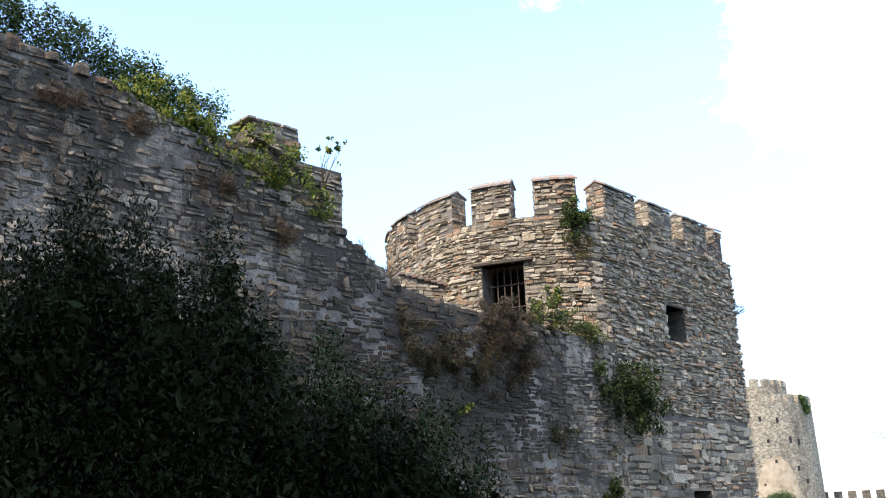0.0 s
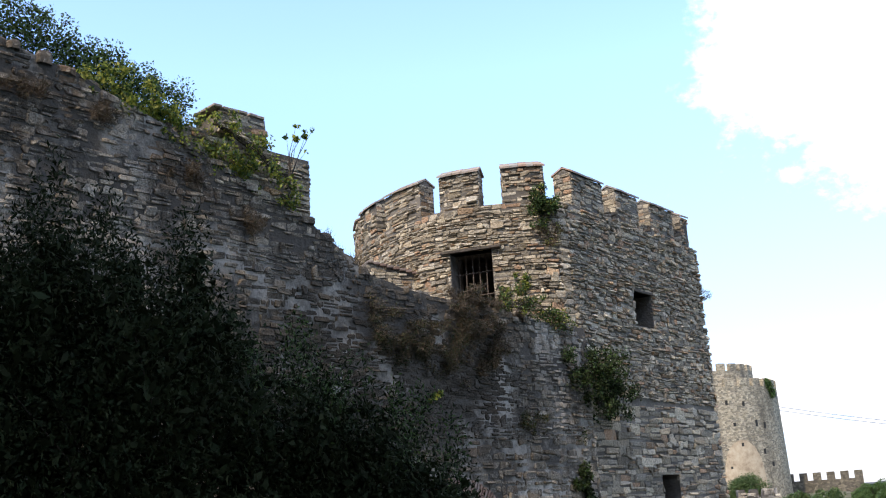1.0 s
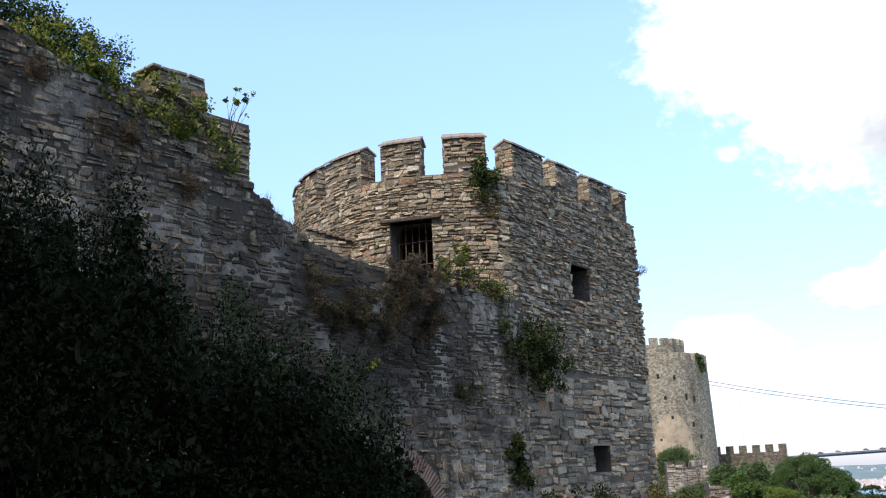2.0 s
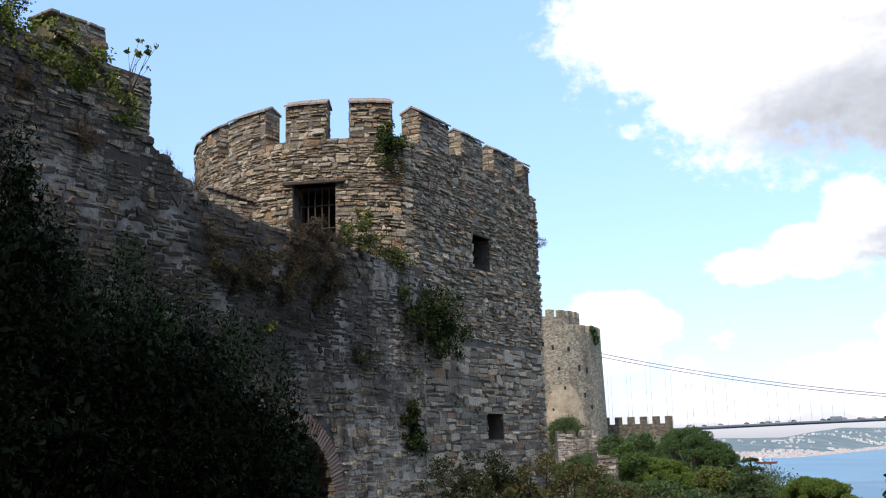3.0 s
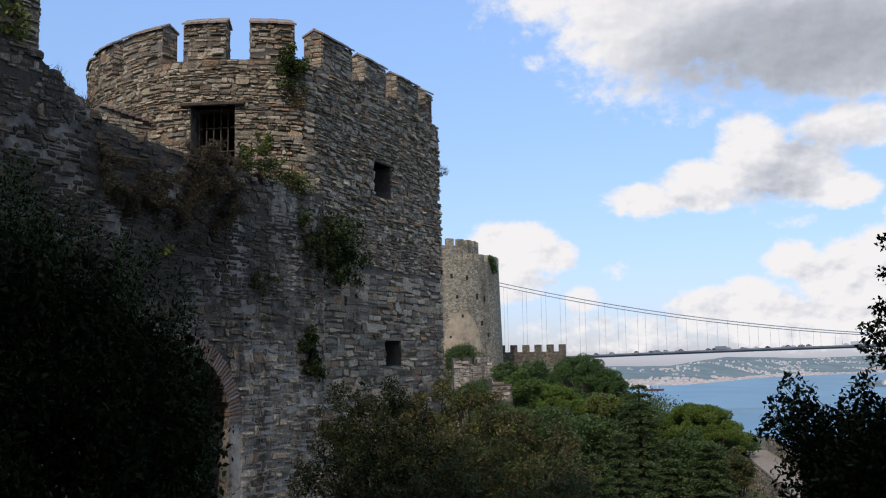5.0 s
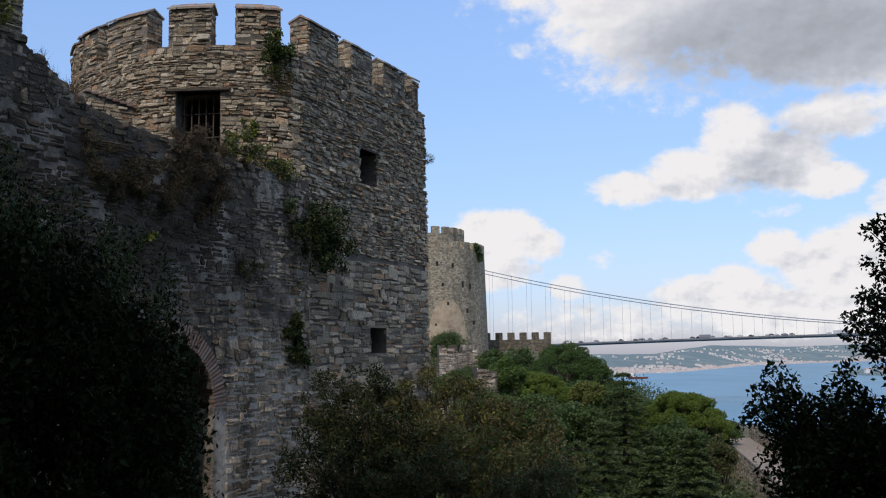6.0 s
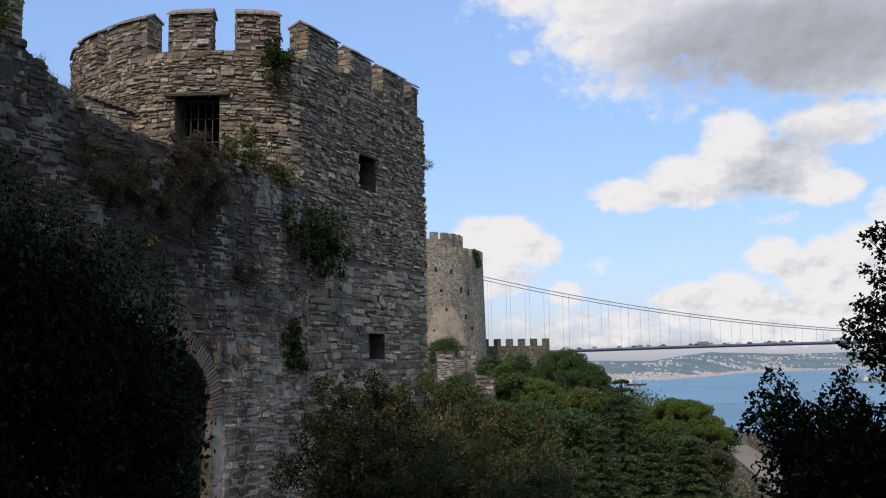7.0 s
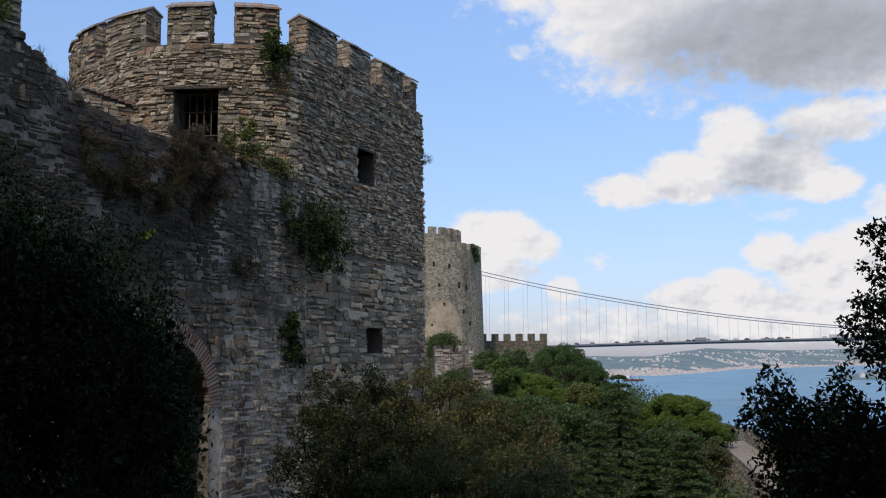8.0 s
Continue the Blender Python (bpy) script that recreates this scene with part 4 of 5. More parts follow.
# ---------- the far tower, its wall and the ruin before it ----------
def make_far_tower():
    rng = random.Random(41)
    tower = thing("round_tower", "great pale round stone tower with a crenellated turret", "tower")
    cx, cy = -5.3, 166.0

    def drum(r0, r1, z0, z1, name, seg=64):
        verts = [(cx + r * math.cos(2 * math.pi * k / seg), cy + r * math.sin(2 * math.pi * k / seg), z) for r, z in ((r0, z0), (r1, z1)) for k in range(seg)]
        faces = [(k, (k + 1) % seg, seg + (k + 1) % seg, seg + k) for k in range(seg)] + [tuple(range(seg, 2 * seg))]
        return raw(name, verts, faces, FAR_STONE, tower)

    drum(11.9, 11.35, -3, 17.6, "drum")
    drum(8.3, 8.2, 17.0, 20.25, "turret")
    for r, z, count, h in ((11.35, 17.6, 30, 1.15), (8.2, 20.25, 26, 1.1)):
        for k in range(count):
            a = 2 * math.pi * (k + 0.5) / count
            bm = bmesh.new()
            block(bm, 0, 0, h / 2, 0.7, 2 * math.pi * r / count * 0.62, h, 0, 0.05)
            ob = part("merlon", bm, FAR_STONE, tower)
            ob.matrix_basis = Matrix.Translation((cx + (r - 0.35) * math.cos(a), cy + (r - 0.35) * math.sin(a), z - 0.02)) @ Matrix.Rotation(a, 4, "Z")
    # putlog holes and loops, as sunk boxes coloured near-black for the shade inside
    hollow = material("hole_shade", lambda g: ((0.03, 0.028, 0.025), None), 1.0)[0]
    for ang, z, w, h in ((-86, 15.6, 0.6, 0.9), (-70, 15.2, 0.5, 0.9), (-57, 15.0, 0.5, 0.9), (-84, 12.4, 0.55, 0.7), (-66, 12.1, 0.5, 0.7), (-48, 12.2, 0.5, 1.2), (-40, 11.9, 0.5, 1.2),
                         (-82, 8.8, 0.5, 0.7), (-62, 9.2, 0.5, 0.7), (-44, 8.2, 0.5, 1.0), (-87, 5.6, 0.5, 0.6), (-72, 6.1, 0.4, 0.5), (-37, 6.4, 0.5, 0.8), (-76, 3.2, 0.5, 0.6)):
        a = radians(ang)
        r = 11.9 - 0.55 * (z + 3) / 20.9
        bm = bmesh.new()
        block(bm, 0, 0, 0, 0.5, w * 0.75, h * 0.75, 0)
        ob = part("window", bm, hollow, tower, "small dark loop hole")
        ob.matrix_basis = Matrix.Translation((cx + (r - 0.2) * math.cos(a), cy + (r - 0.2) * math.sin(a), z)) @ Matrix.Rotation(a, 4, "Z")
    # an arched patch of old plaster low on the drum
    verts, faces, m = [], [], 20
    for i in range(m + 1):
        u = -1 + 2 * i / m
        a = radians(-62 + 16 * u)
        peak = 3.5 + 6.3 * math.sqrt(max(0.0, 1 - abs(u) ** 2.4)) + rng.uniform(-0.15, 0.15)
        for z in (-2.5, peak):
            r = 11.9 - 0.55 * (z + 3) / 20.6
            for off in (-0.1, 0.05):
                verts.append((cx + (r + off) * math.cos(a), cy + (r + off) * math.sin(a), z))
    for i in range(m):
        k = 4 * i
        faces += [(k + 1, k + 5, k + 7, k + 3), (k + 3, k + 7, k + 6, k + 2)]
    raw("plaster_patch", verts, faces, PLASTER, tower, "arched patch of tan plaster")
    wall = thing("far_wall", "crenellated stone wall beyond the trees beside the round tower", "wall")
    line = Line([(5.6, 170.0), (16.8, 170.0)])
    shell(line, 0, line.length, lambda s: -6, lambda s: 3.9, [(3.9, 5.9, -6, -0.9)], 1.4, SHADE_FAR, "wall_core", wall, 1.0)
    for k in range(6):
        bm = bmesh.new()
        block(bm, 6.4 + 1.97 * k, 170.5, 4.45, 1.15, 0.8, 1.2, 0, 0.05)
        part("merlon", bm, SHADE_FAR, wall)
    ruin = thing("ruined_wall", "low ruined stone wall with broken battlements among shrubs", "wall")
    rl = Line([(-0.6, 70.0), (2.0, 70.4), (3.3, 70.8)])
    tops = lambda s: (1.75 + 0.5 * ((s * 1.25) % 1.0 < 0.6)) if s < 2.5 else 0.2 - 0.9 * (s - 2.5)
    shell(rl, 0, rl.length, lambda s: -7, tops, [], 0.9, WALL_MORTAR, "ruin_core", ruin, 0.1)
    lay(rng, rl, rubble(rng, rl, 0, rl.length, lambda s: -3, tops, [], (0.12, 0.24), (0.25, 0.6), (0.0, 0.06)), "ruin_masonry", WALL_STONE, ruin)
    pier = Line([(1.7, 62.0), (2.9, 62.3)])
    shell(pier, 0, pier.length, lambda s: -7, lambda s: 0.85 - 0.25 * s, [], 1.0, MORTAR, "pier_core", ruin, 0.3)
    lay(rng, pier, rubble(rng, pier, 0, pier.length, lambda s: -4, lambda s: 0.85 - 0.25 * s, [], (0.12, 0.24), (0.25, 0.6), (0.0, 0.06)), "pier_masonry", WALL_STONE, ruin)


make_far_tower()


# ---------- the suspension bridge ----------
def make_bridge():
    bridge = thing("suspension_bridge", "long grey suspension bridge crossing the strait", "bridge")
    a, d = Vector((190.0, 945.0)), Vector((0.98, -0.198)).normalized()
    side = Vector((-d.y, d.x))
    k0, k1 = -330.0, 480.0
    deck = lambda k: 15.4 - 3.0e-5 * (k - 330.0) ** 2
    cable = lambda k: 17.5 + 2.63e-4 * (k - 330.0) ** 2
    bm = bmesh.new()
    prof = [(-15, 0), (15, 0), (16.5, 1.2), (15, 2.6), (-15, 2.6), (-16.5, 1.2)]
    rows = []
    for k in range(31):
        q = a + d * (k0 + (k1 - k0) * k / 30)
        rows.append([bm.verts.new((q.x + side.x * (o + 14), q.y + side.y * (o + 14), deck(k0 + (k1 - k0) * k / 30) - 2.4 + z)) for o, z in prof])
    for r0, r1 in zip(rows, rows[1:]):
        for i in range(6):
            bm.faces.new((r0[i], r0[(i + 1) % 6], r1[(i + 1) % 6], r1[i]))
    part("deck", bm, DECK, bridge, "slim dark grey steel deck")
    for o in (0.0, 1.0):
        shift = (side * 30 - d * 8) * o
        bm = bmesh.new()
        rings = []
        for i in range(61):
            k = k0 + (k1 - k0) * i / 60
            p = a + d * k + shift
            rings.append([bm.verts.new((p.x + side.x * 0.42 * math.cos(q), p.y + side.y * 0.42 * math.cos(q), cable(k) + 0.42 * math.sin(q))) for q in (0.5, 1.55, 2.6, 3.65, 4.7, 5.75)])
        for r0, r1 in zip(rings, rings[1:]):
            for i in range(6):
                bm.faces.new((r0[i], r0[(i + 1) % 6], r1[(i + 1) % 6], r1[i]))
        part("main_cable", bm, STEEL, bridge)
        for i in range(45):
            k = k0 + 18.0 * (i + 1)
            if cable(k) - deck(k) < 4 or k > k1:
                continue
            p = a + d * k + shift
            bm = bmesh.new()
            tube(bm, (p.x, p.y, deck(k)), (p.x, p.y, cable(k)), 0.11, None, 4)
            part("hanger", bm, STEEL, bridge)
    rng = random.Random(3)
    paints = [material("car_paint", lambda g, c=c: (c, None), 0.35)[0] for c in ((0.45, 0.45, 0.45), (0.06, 0.06, 0.07), (0.10, 0.09, 0.085), (0.18, 0.19, 0.21))]
    for i in range(34):
        k = rng.uniform(-90, 230)
        o = rng.choice((3, 7, 20, 25))
        p = a + d * k + side * o
        big = rng.random() < 0.08
        bm = bmesh.new()
        turn = math.atan2(d.y, d.x)
        block(bm, 0, 0, 0.9 if not big else 1.7, 4.6 if not big else 10, 1.9 if not big else 2.5, 1.0 if not big else 3.0, 0, 0.2)
        if not big:
            block(bm, -0.2, 0, 1.6, 2.4, 1.7, 0.7, 0, 0.2)
        ob = part("bus" if big else "car", bm, rng.choice(paints))
        ob.matrix_basis = Matrix.Translation((p.x, p.y, deck(k) + 0.1)) @ Matrix.Rotation(turn, 4, "Z")
        tagged(ob, "bus crossing on the bridge deck" if big else "small car crossing on the bridge deck", "bus" if big else "car", "traffic on the bridge")


make_bridge()


# ---------- trees and shrubs ----------
def polar(az, el, d):
    """A place at a bearing and a height angle from the stand of the camera, d metres off."""
    a = radians(az)
    return d * math.sin(a), d * math.cos(a), 1.6 + d * math.tan(radians(el))


def branchy(name, label, category, spots, mats, counts, size, foot, seed, shape=(1.0, 0.42), up=0.0, flat=0.0, hollow=0.3, stems=26, thick=1.0, group=""):
    """A shrub or tree: stems from the foot into the clumps, and leaves round them."""
    foot = Vector(foot)
    tree = thing(name, label, category, group)
    bm = bmesh.new()
    rng = random.Random(seed)
    for sx, sy, sz, *_ in spots[:stems]:
        a = foot + Vector((rng.uniform(-0.12, 0.12), rng.uniform(-0.12, 0.12), -0.1)) * thick
        b = Vector((sx, sy, sz))
        mid = a.lerp(b, 0.5) + Vector((rng.uniform(-0.15, 0.15), rng.uniform(-0.15, 0.15), rng.uniform(0, 0.2))) * (b - a).length * 0.5
        r = (0.008 + 0.012 * (b - a).length) * thick
        tube(bm, a, mid, r, r * 0.65, 6)
        tube(bm, mid, b, r * 0.65, r * 0.2, 5)
    part("branching", bm, BARK, tree)
    for i, (mat, n) in enumerate(zip(mats, counts)):
        leaves("foliage", spots, n, size, mat, tree, seed + i, flat, up, shape=shape, kind="stuff", hollow=hollow)
    return tree


def on_ground(x, y):
    return (x, y, ground_height(x, y))


def dark_bush():
    rng = random.Random(51)
    spots = []
    # outline of the crown: bearing and top height angle of each leafy spire
    line = [(-50, 17), (-46, 15), (-42, 14), (-40.7, 14.2), (-39.7, 15.5), (-37.7, 16.3), (-37.1, 18.1), (-36.4, 19.6), (-35.6, 16.2), (-34.7, 15.5), (-33.8, 17.5), (-32.9, 16.2), (-31.8, 14.2), (-30.7, 13.8),
            (-30.1, 15.4), (-29.3, 17.4), (-28.6, 15.6), (-27.8, 13.4), (-26.9, 11.2), (-25.9, 8.9), (-25.0, 7.4), (-24.1, 9.0), (-23.2, 10.9), (-22.2, 9.0), (-21.2, 7.8), (-20.1, 8.4), (-19.3, 6.9), (-17.7, 6.3),
            (-16.6, 6.0), (-15.6, 4.6), (-14.4, 4.2), (-14.0, 2.0), (-13.8, 0.4), (-13.4, -2.0), (-13.1, -6)]
    az = -50.0
    while az < -12.5:
        top = float(np.interp(az, [q[0] for q in line], [q[1] for q in line]))
        d = 9.0 + 2.2 * (az + 46) / 33
        el = top + (0.5 if az < -33 else 0.2)
        k = 0
        while el > -17:
            r = rng.uniform(0.08, 0.13) if k < 2 else (rng.uniform(0.14, 0.22) if k < 4 else rng.uniform(0.24, 0.44))
            if k < 4 and noise.noise((az * 1.3, el * 0.3, 3.3)) < -0.14:
                el -= rng.uniform(0.7, 1.1)
                k += 1
                continue
            x, y, z = polar(az + rng.uniform(-0.5, 0.5) - (0.6 if az > -15 else 0), el, d + rng.uniform(-0.5, 1.2) * min(k, 3) / 3)
            spots.append((x, y, z, r, r, r * (2.4 if k < 4 else 1.5)))
            el -= rng.uniform(0.7, 1.0) if k < 4 else rng.uniform(1.2, 2.0)
            k += 1
        az += rng.uniform(0.35, 0.6)
    rng.shuffle(spots)
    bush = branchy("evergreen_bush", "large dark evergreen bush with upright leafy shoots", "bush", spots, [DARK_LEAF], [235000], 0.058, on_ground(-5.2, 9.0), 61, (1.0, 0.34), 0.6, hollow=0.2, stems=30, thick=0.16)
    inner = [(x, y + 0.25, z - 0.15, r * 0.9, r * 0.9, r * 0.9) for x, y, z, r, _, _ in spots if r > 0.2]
    # light on the right-hand shoots is put in as a greener leaf colour
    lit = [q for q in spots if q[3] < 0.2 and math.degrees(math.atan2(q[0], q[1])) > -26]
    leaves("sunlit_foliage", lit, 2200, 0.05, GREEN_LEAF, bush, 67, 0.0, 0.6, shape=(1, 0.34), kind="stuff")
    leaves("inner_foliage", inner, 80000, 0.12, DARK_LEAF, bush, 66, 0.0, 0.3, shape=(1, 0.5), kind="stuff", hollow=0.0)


dark_bush()


def clumps(rng, centre, rx, ry, rz, n, r0, r1):
    out = []
    for _ in range(n):
        while True:
            u = Vector((rng.uniform(-1, 1), rng.uniform(-1, 1), rng.uniform(-1, 1)))
            if 0.2 < u.length < 1:
                break
        r = rng.uniform(r0, r1)
        out.append((centre[0] + u.x * rx, centre[1] + u.y * ry, centre[2] + u.z * rz, r, r, r * 0.8))
    return out


def shrub(name, label, az, el, d, rx, rz, n, r0, r1, mats, counts, size, seed, **kw):
    rng = random.Random(seed)
    c = polar(az, el, d)
    kw.setdefault("stems", 5 if "tree" in name else 26)
    return branchy(name, label, "shrub" if "tree" not in name else "tree", clumps(rng, c, rx, rx, rz, n, r0, r1), mats, counts, size, on_ground(c[0], c[1]), seed, **kw)


def stone_pine(label, az, top, d, width, depth, seed, n=26000, leaf=PINE_LEAF):
    """An umbrella pine: bare trunk, spreading limbs and a domed crown of needle tufts."""
    rng = random.Random(seed)
    x, y, zt = polar(az, top, d)
    zg = ground_height(x, y)
    tree = thing("stone_pine", label, "tree", "trees below the wall")
    bm = bmesh.new()
    fork = max(zt - depth * 1.3, zg + 1.0)
    tube(bm, (x, y, zg - 0.3), (x + 0.3, y, fork), 0.35, 0.24, 8)
    spots = []
    count = int(34 + 8 * width * width)
    for k in range(count):
        q = math.sqrt((k + 0.5) / count)
        a = 2.4 * k + rng.uniform(-0.3, 0.3)
        rr = width * q * (1 + 0.12 * math.sin(3 * a + seed) + rng.uniform(-0.06, 0.06))
        px, py = x + rr * math.cos(a), y + rr * math.sin(a)
        pz = zt - 0.5 - depth * 0.66 * q ** 2.6 - rng.random() ** 2 * depth * 0.3 + 0.35 * noise.noise((px * 0.6, py * 0.6, seed))
        r = rng.uniform(0.34, 0.60) * (0.45 + width / 7)
        spots.append((px, py, pz, r, r, r * 0.72))
        if k % 4 == 0:
            tube(bm, (x + 0.3, y, fork - rng.uniform(0, 0.8)), (px, py, pz - 0.2), 0.11, 0.03, 5)
    part("trunk", bm, BARK, tree)
    leaves("crown", spots, int(n * 1.6), 0.17, leaf, tree, seed, 0.1, 0.9, shape=(1, 0.3), kind="stuff", hollow=0.82)


def cedar(label, az, top, d, height, width, seed, n=24000):
    """A conifer with level, drooping sprays of branches."""
    rng = random.Random(seed)
    x, y, zt = polar(az, top, d)
    tree = thing("cedar", label, "tree", "trees below the wall")
    bm = bmesh.new()
    tube(bm, (x, y, min(ground_height(x, y), zt - height) - 0.3), (x, y, zt), 0.3, 0.03, 8)
    spots = []
    z = zt - 0.2
    while z > zt - height:
        f = (zt - z) / height
        for k in range(13):
            a = 2 * math.pi * (k + rng.uniform(-0.4, 0.4)) / 13
            reach = width * (0.10 + f ** 0.75) * rng.uniform(0.55, 1.05)
            dip = rng.uniform(0.08, 0.24)
            for q in (0.35, 0.55, 0.75, 0.9, 1.05):
                wd = 0.16 + 0.20 * reach * (1.15 - q)
                spots.append((x + reach * q * math.cos(a), y + reach * q * math.sin(a), z - dip * reach * q * q, wd, wd, 0.10))
            tube(bm, (x, y, z), (x + reach * math.cos(a), y + reach * math.sin(a), z - 0.26 * reach), 0.05, 0.01, 4)
        z -= rng.uniform(0.5, 0.8) * max(0.7, height / 9) * (0.75 + 0.6 * f)
    part("trunk", bm, BARK, tree)
    leaves("crown", spots, int(n * 1.6), 0.21, FIR_LEAF, tree, seed, 0.6, 0.05, shape=(1, 0.3), kind="stuff", hollow=0.1)


stone_pine("umbrella pine with a dense dark green crown", 6.4, 0.62, 120, 4.3, 4.6, 71, 34000, PINE_DARK)
stone_pine("second umbrella pine with a dark green crown", 7.9, -0.45, 118, 2.7, 4.4, 70, 20000, PINE_DARK)
stone_pine("bright green umbrella pine below the wall", 4.9, -0.92, 98, 3.1, 3.0, 72, 28000)
for az, el, dd, w, h, seed in ((8.8, -3.2, 100, 2.4, 2.2, 121), (11.0, -3.9, 98, 2.2, 2.0, 122), (6.6, -2.7, 104, 2.4, 2.0, 124), (3.0, -3.4, 66, 1.4, 1.1, 125), (2.6, -0.7, 128, 2.2, 2.0, 127), (3.9, -0.6, 140, 2.4, 2.2, 128), (3.3, -1.9, 100, 2.2, 2.0, 129), (14.9, -5.1, 104, 1.8, 2.0, 130), (13.4, -5.2, 92, 2.0, 2.0, 139), (6.9, -3.9, 80, 2.2, 1.6, 142), (8.0, -4.2, 84, 2.0, 1.6, 143), (5.6, -3.6, 82, 2.0, 1.6, 144), (12.0, -4.9, 80, 2.4, 1.6, 145), (14.2, -4.4, 90, 1.6, 1.2, 146)):
    shrub("broadleaf_tree", "dark green broadleaf tree filling the hollow", az, el, dd, w, h, 60, 0.4, 0.8, [GREEN_LEAF, FIR_LEAF], [5000, 6000], 0.23, seed, shape=(1, 0.5))
for az, el, dd, h, w, seed in ((5.3, -3.0, 58, 6, 2.2, 131), (6.9, -4.6, 46, 7, 2.4, 132), (4.4, -5.2, 40, 6, 2.2, 135), (3.4, -7.5, 34, 5, 2.0, 136), (8.2, -7.6, 34, 5, 2.0, 137), (11.2, -8.6, 33, 4, 1.9, 138)):
    cedar("dark cedar with layered drooping sprays", az, el, dd, h, w, seed, 16000)
stone_pine("sunlit umbrella pine above the water", 12.55, -2.0, 88, 3.5, 4.0, 73, 40000)
cedar("tall pale green cedar with level sprays", 9.45, -1.05, 78, 9.5, 3.3, 74, 40000)
cedar("broad cedar with drooping tips", 8.3, -3.6, 68, 8, 2.8, 76)
cedar("spreading cedar with long level branches", 12.9, -4.1, 52, 6, 2.4, 88, 30000)
cedar("spreading cedar below the pines", 10.9, -4.9, 56, 6, 2.6, 89)
shrub("broadleaf_tree", "olive green broadleaf tree among the pines", 7.5, -2.25, 86, 1.4, 1.0, 60, 0.3, 0.55, [AUTUMN_LEAF, PINE_LEAF, YELLOW_LEAF], [7000, 6000, 2500], 0.14, 77, shape=(1, 0.6))
shrub("broadleaf_tree", "green broadleaf tree beside the ruined wall", 3.2, -1.2, 80, 1.3, 1.3, 50, 0.35, 0.6, [GREEN_LEAF, PINE_LEAF], [12000, 6000], 0.15, 78, shape=(1, 0.6))
shrub("broadleaf_tree", "dark broadleaf tree in the hollow", 4.6, -4.0, 62, 1.8, 1.5, 60, 0.4, 0.8, [GREEN_LEAF, FIR_LEAF], [14000, 14000], 0.14, 90, shape=(1, 0.6))
shrub("round_shrub", "dark shrub spreading before the ruined wall", 0.8, -1.5, 64, 1.7, 0.8, 70, 0.3, 0.55, [GREEN_LEAF, FIR_LEAF], [8000, 8000], 0.14, 147)
shrub("round_shrub", "tangled shrub below the ruined pier", 1.9, -2.9, 58, 1.7, 0.8, 60, 0.3, 0.55, [GREEN_LEAF, AUTUMN_LEAF], [6000, 6000], 0.13, 148)
shrub("round_shrub", "round green shrub before the far tower", 0.0, 0.5, 110, 1.9, 1.2, 46, 0.5, 0.9, [FIR_LEAF, GREEN_LEAF], [16000, 5000], 0.16, 79)
shrub("round_shrub", "round brownish shrub beside the path", 14.4, -5.5, 70, 0.8, 1.3, 60, 0.3, 0.5, [AUTUMN_LEAF, FIR_LEAF], [6000, 3000], 0.16, 126)
shrub("autumn_shrub", "tall thin shrub with browning autumn leaves", -0.8, -4.1, 20, 1.5, 1.1, 90, 0.14, 0.30, [AUTUMN_LEAF, YELLOW_LEAF], [17000, 1600], 0.07, 80)
shrub("autumn_shrub", "loose shrub with brown and green leaves", 3.2, -5.5, 20, 1.3, 1.0, 80, 0.16, 0.32, [AUTUMN_LEAF, GREEN_LEAF], [14000, 4000], 0.07, 81)
shrub("autumn_shrub", "low shrub with olive and brown leaves", 1.0, -7.0, 17, 1.9, 0.9, 90, 0.16, 0.32, [AUTUMN_LEAF, GREEN_LEAF], [18000, 6000], 0.07, 92)
shrub("evergreen_shrub", "dark evergreen shrub at the tower foot", -5.0, -3.3, 20, 1.15, 0.95, 80, 0.14, 0.30, [DARK_LEAF, AUTUMN_LEAF], [14000, 3500], 0.06, 82)
shrub("evergreen_shrub", "wide dark evergreen shrub before the tower", -4.2, -6.2, 17.5, 1.5, 1.0, 90, 0.16, 0.34, [DARK_LEAF, AUTUMN_LEAF], [18000, 4500], 0.06, 83)


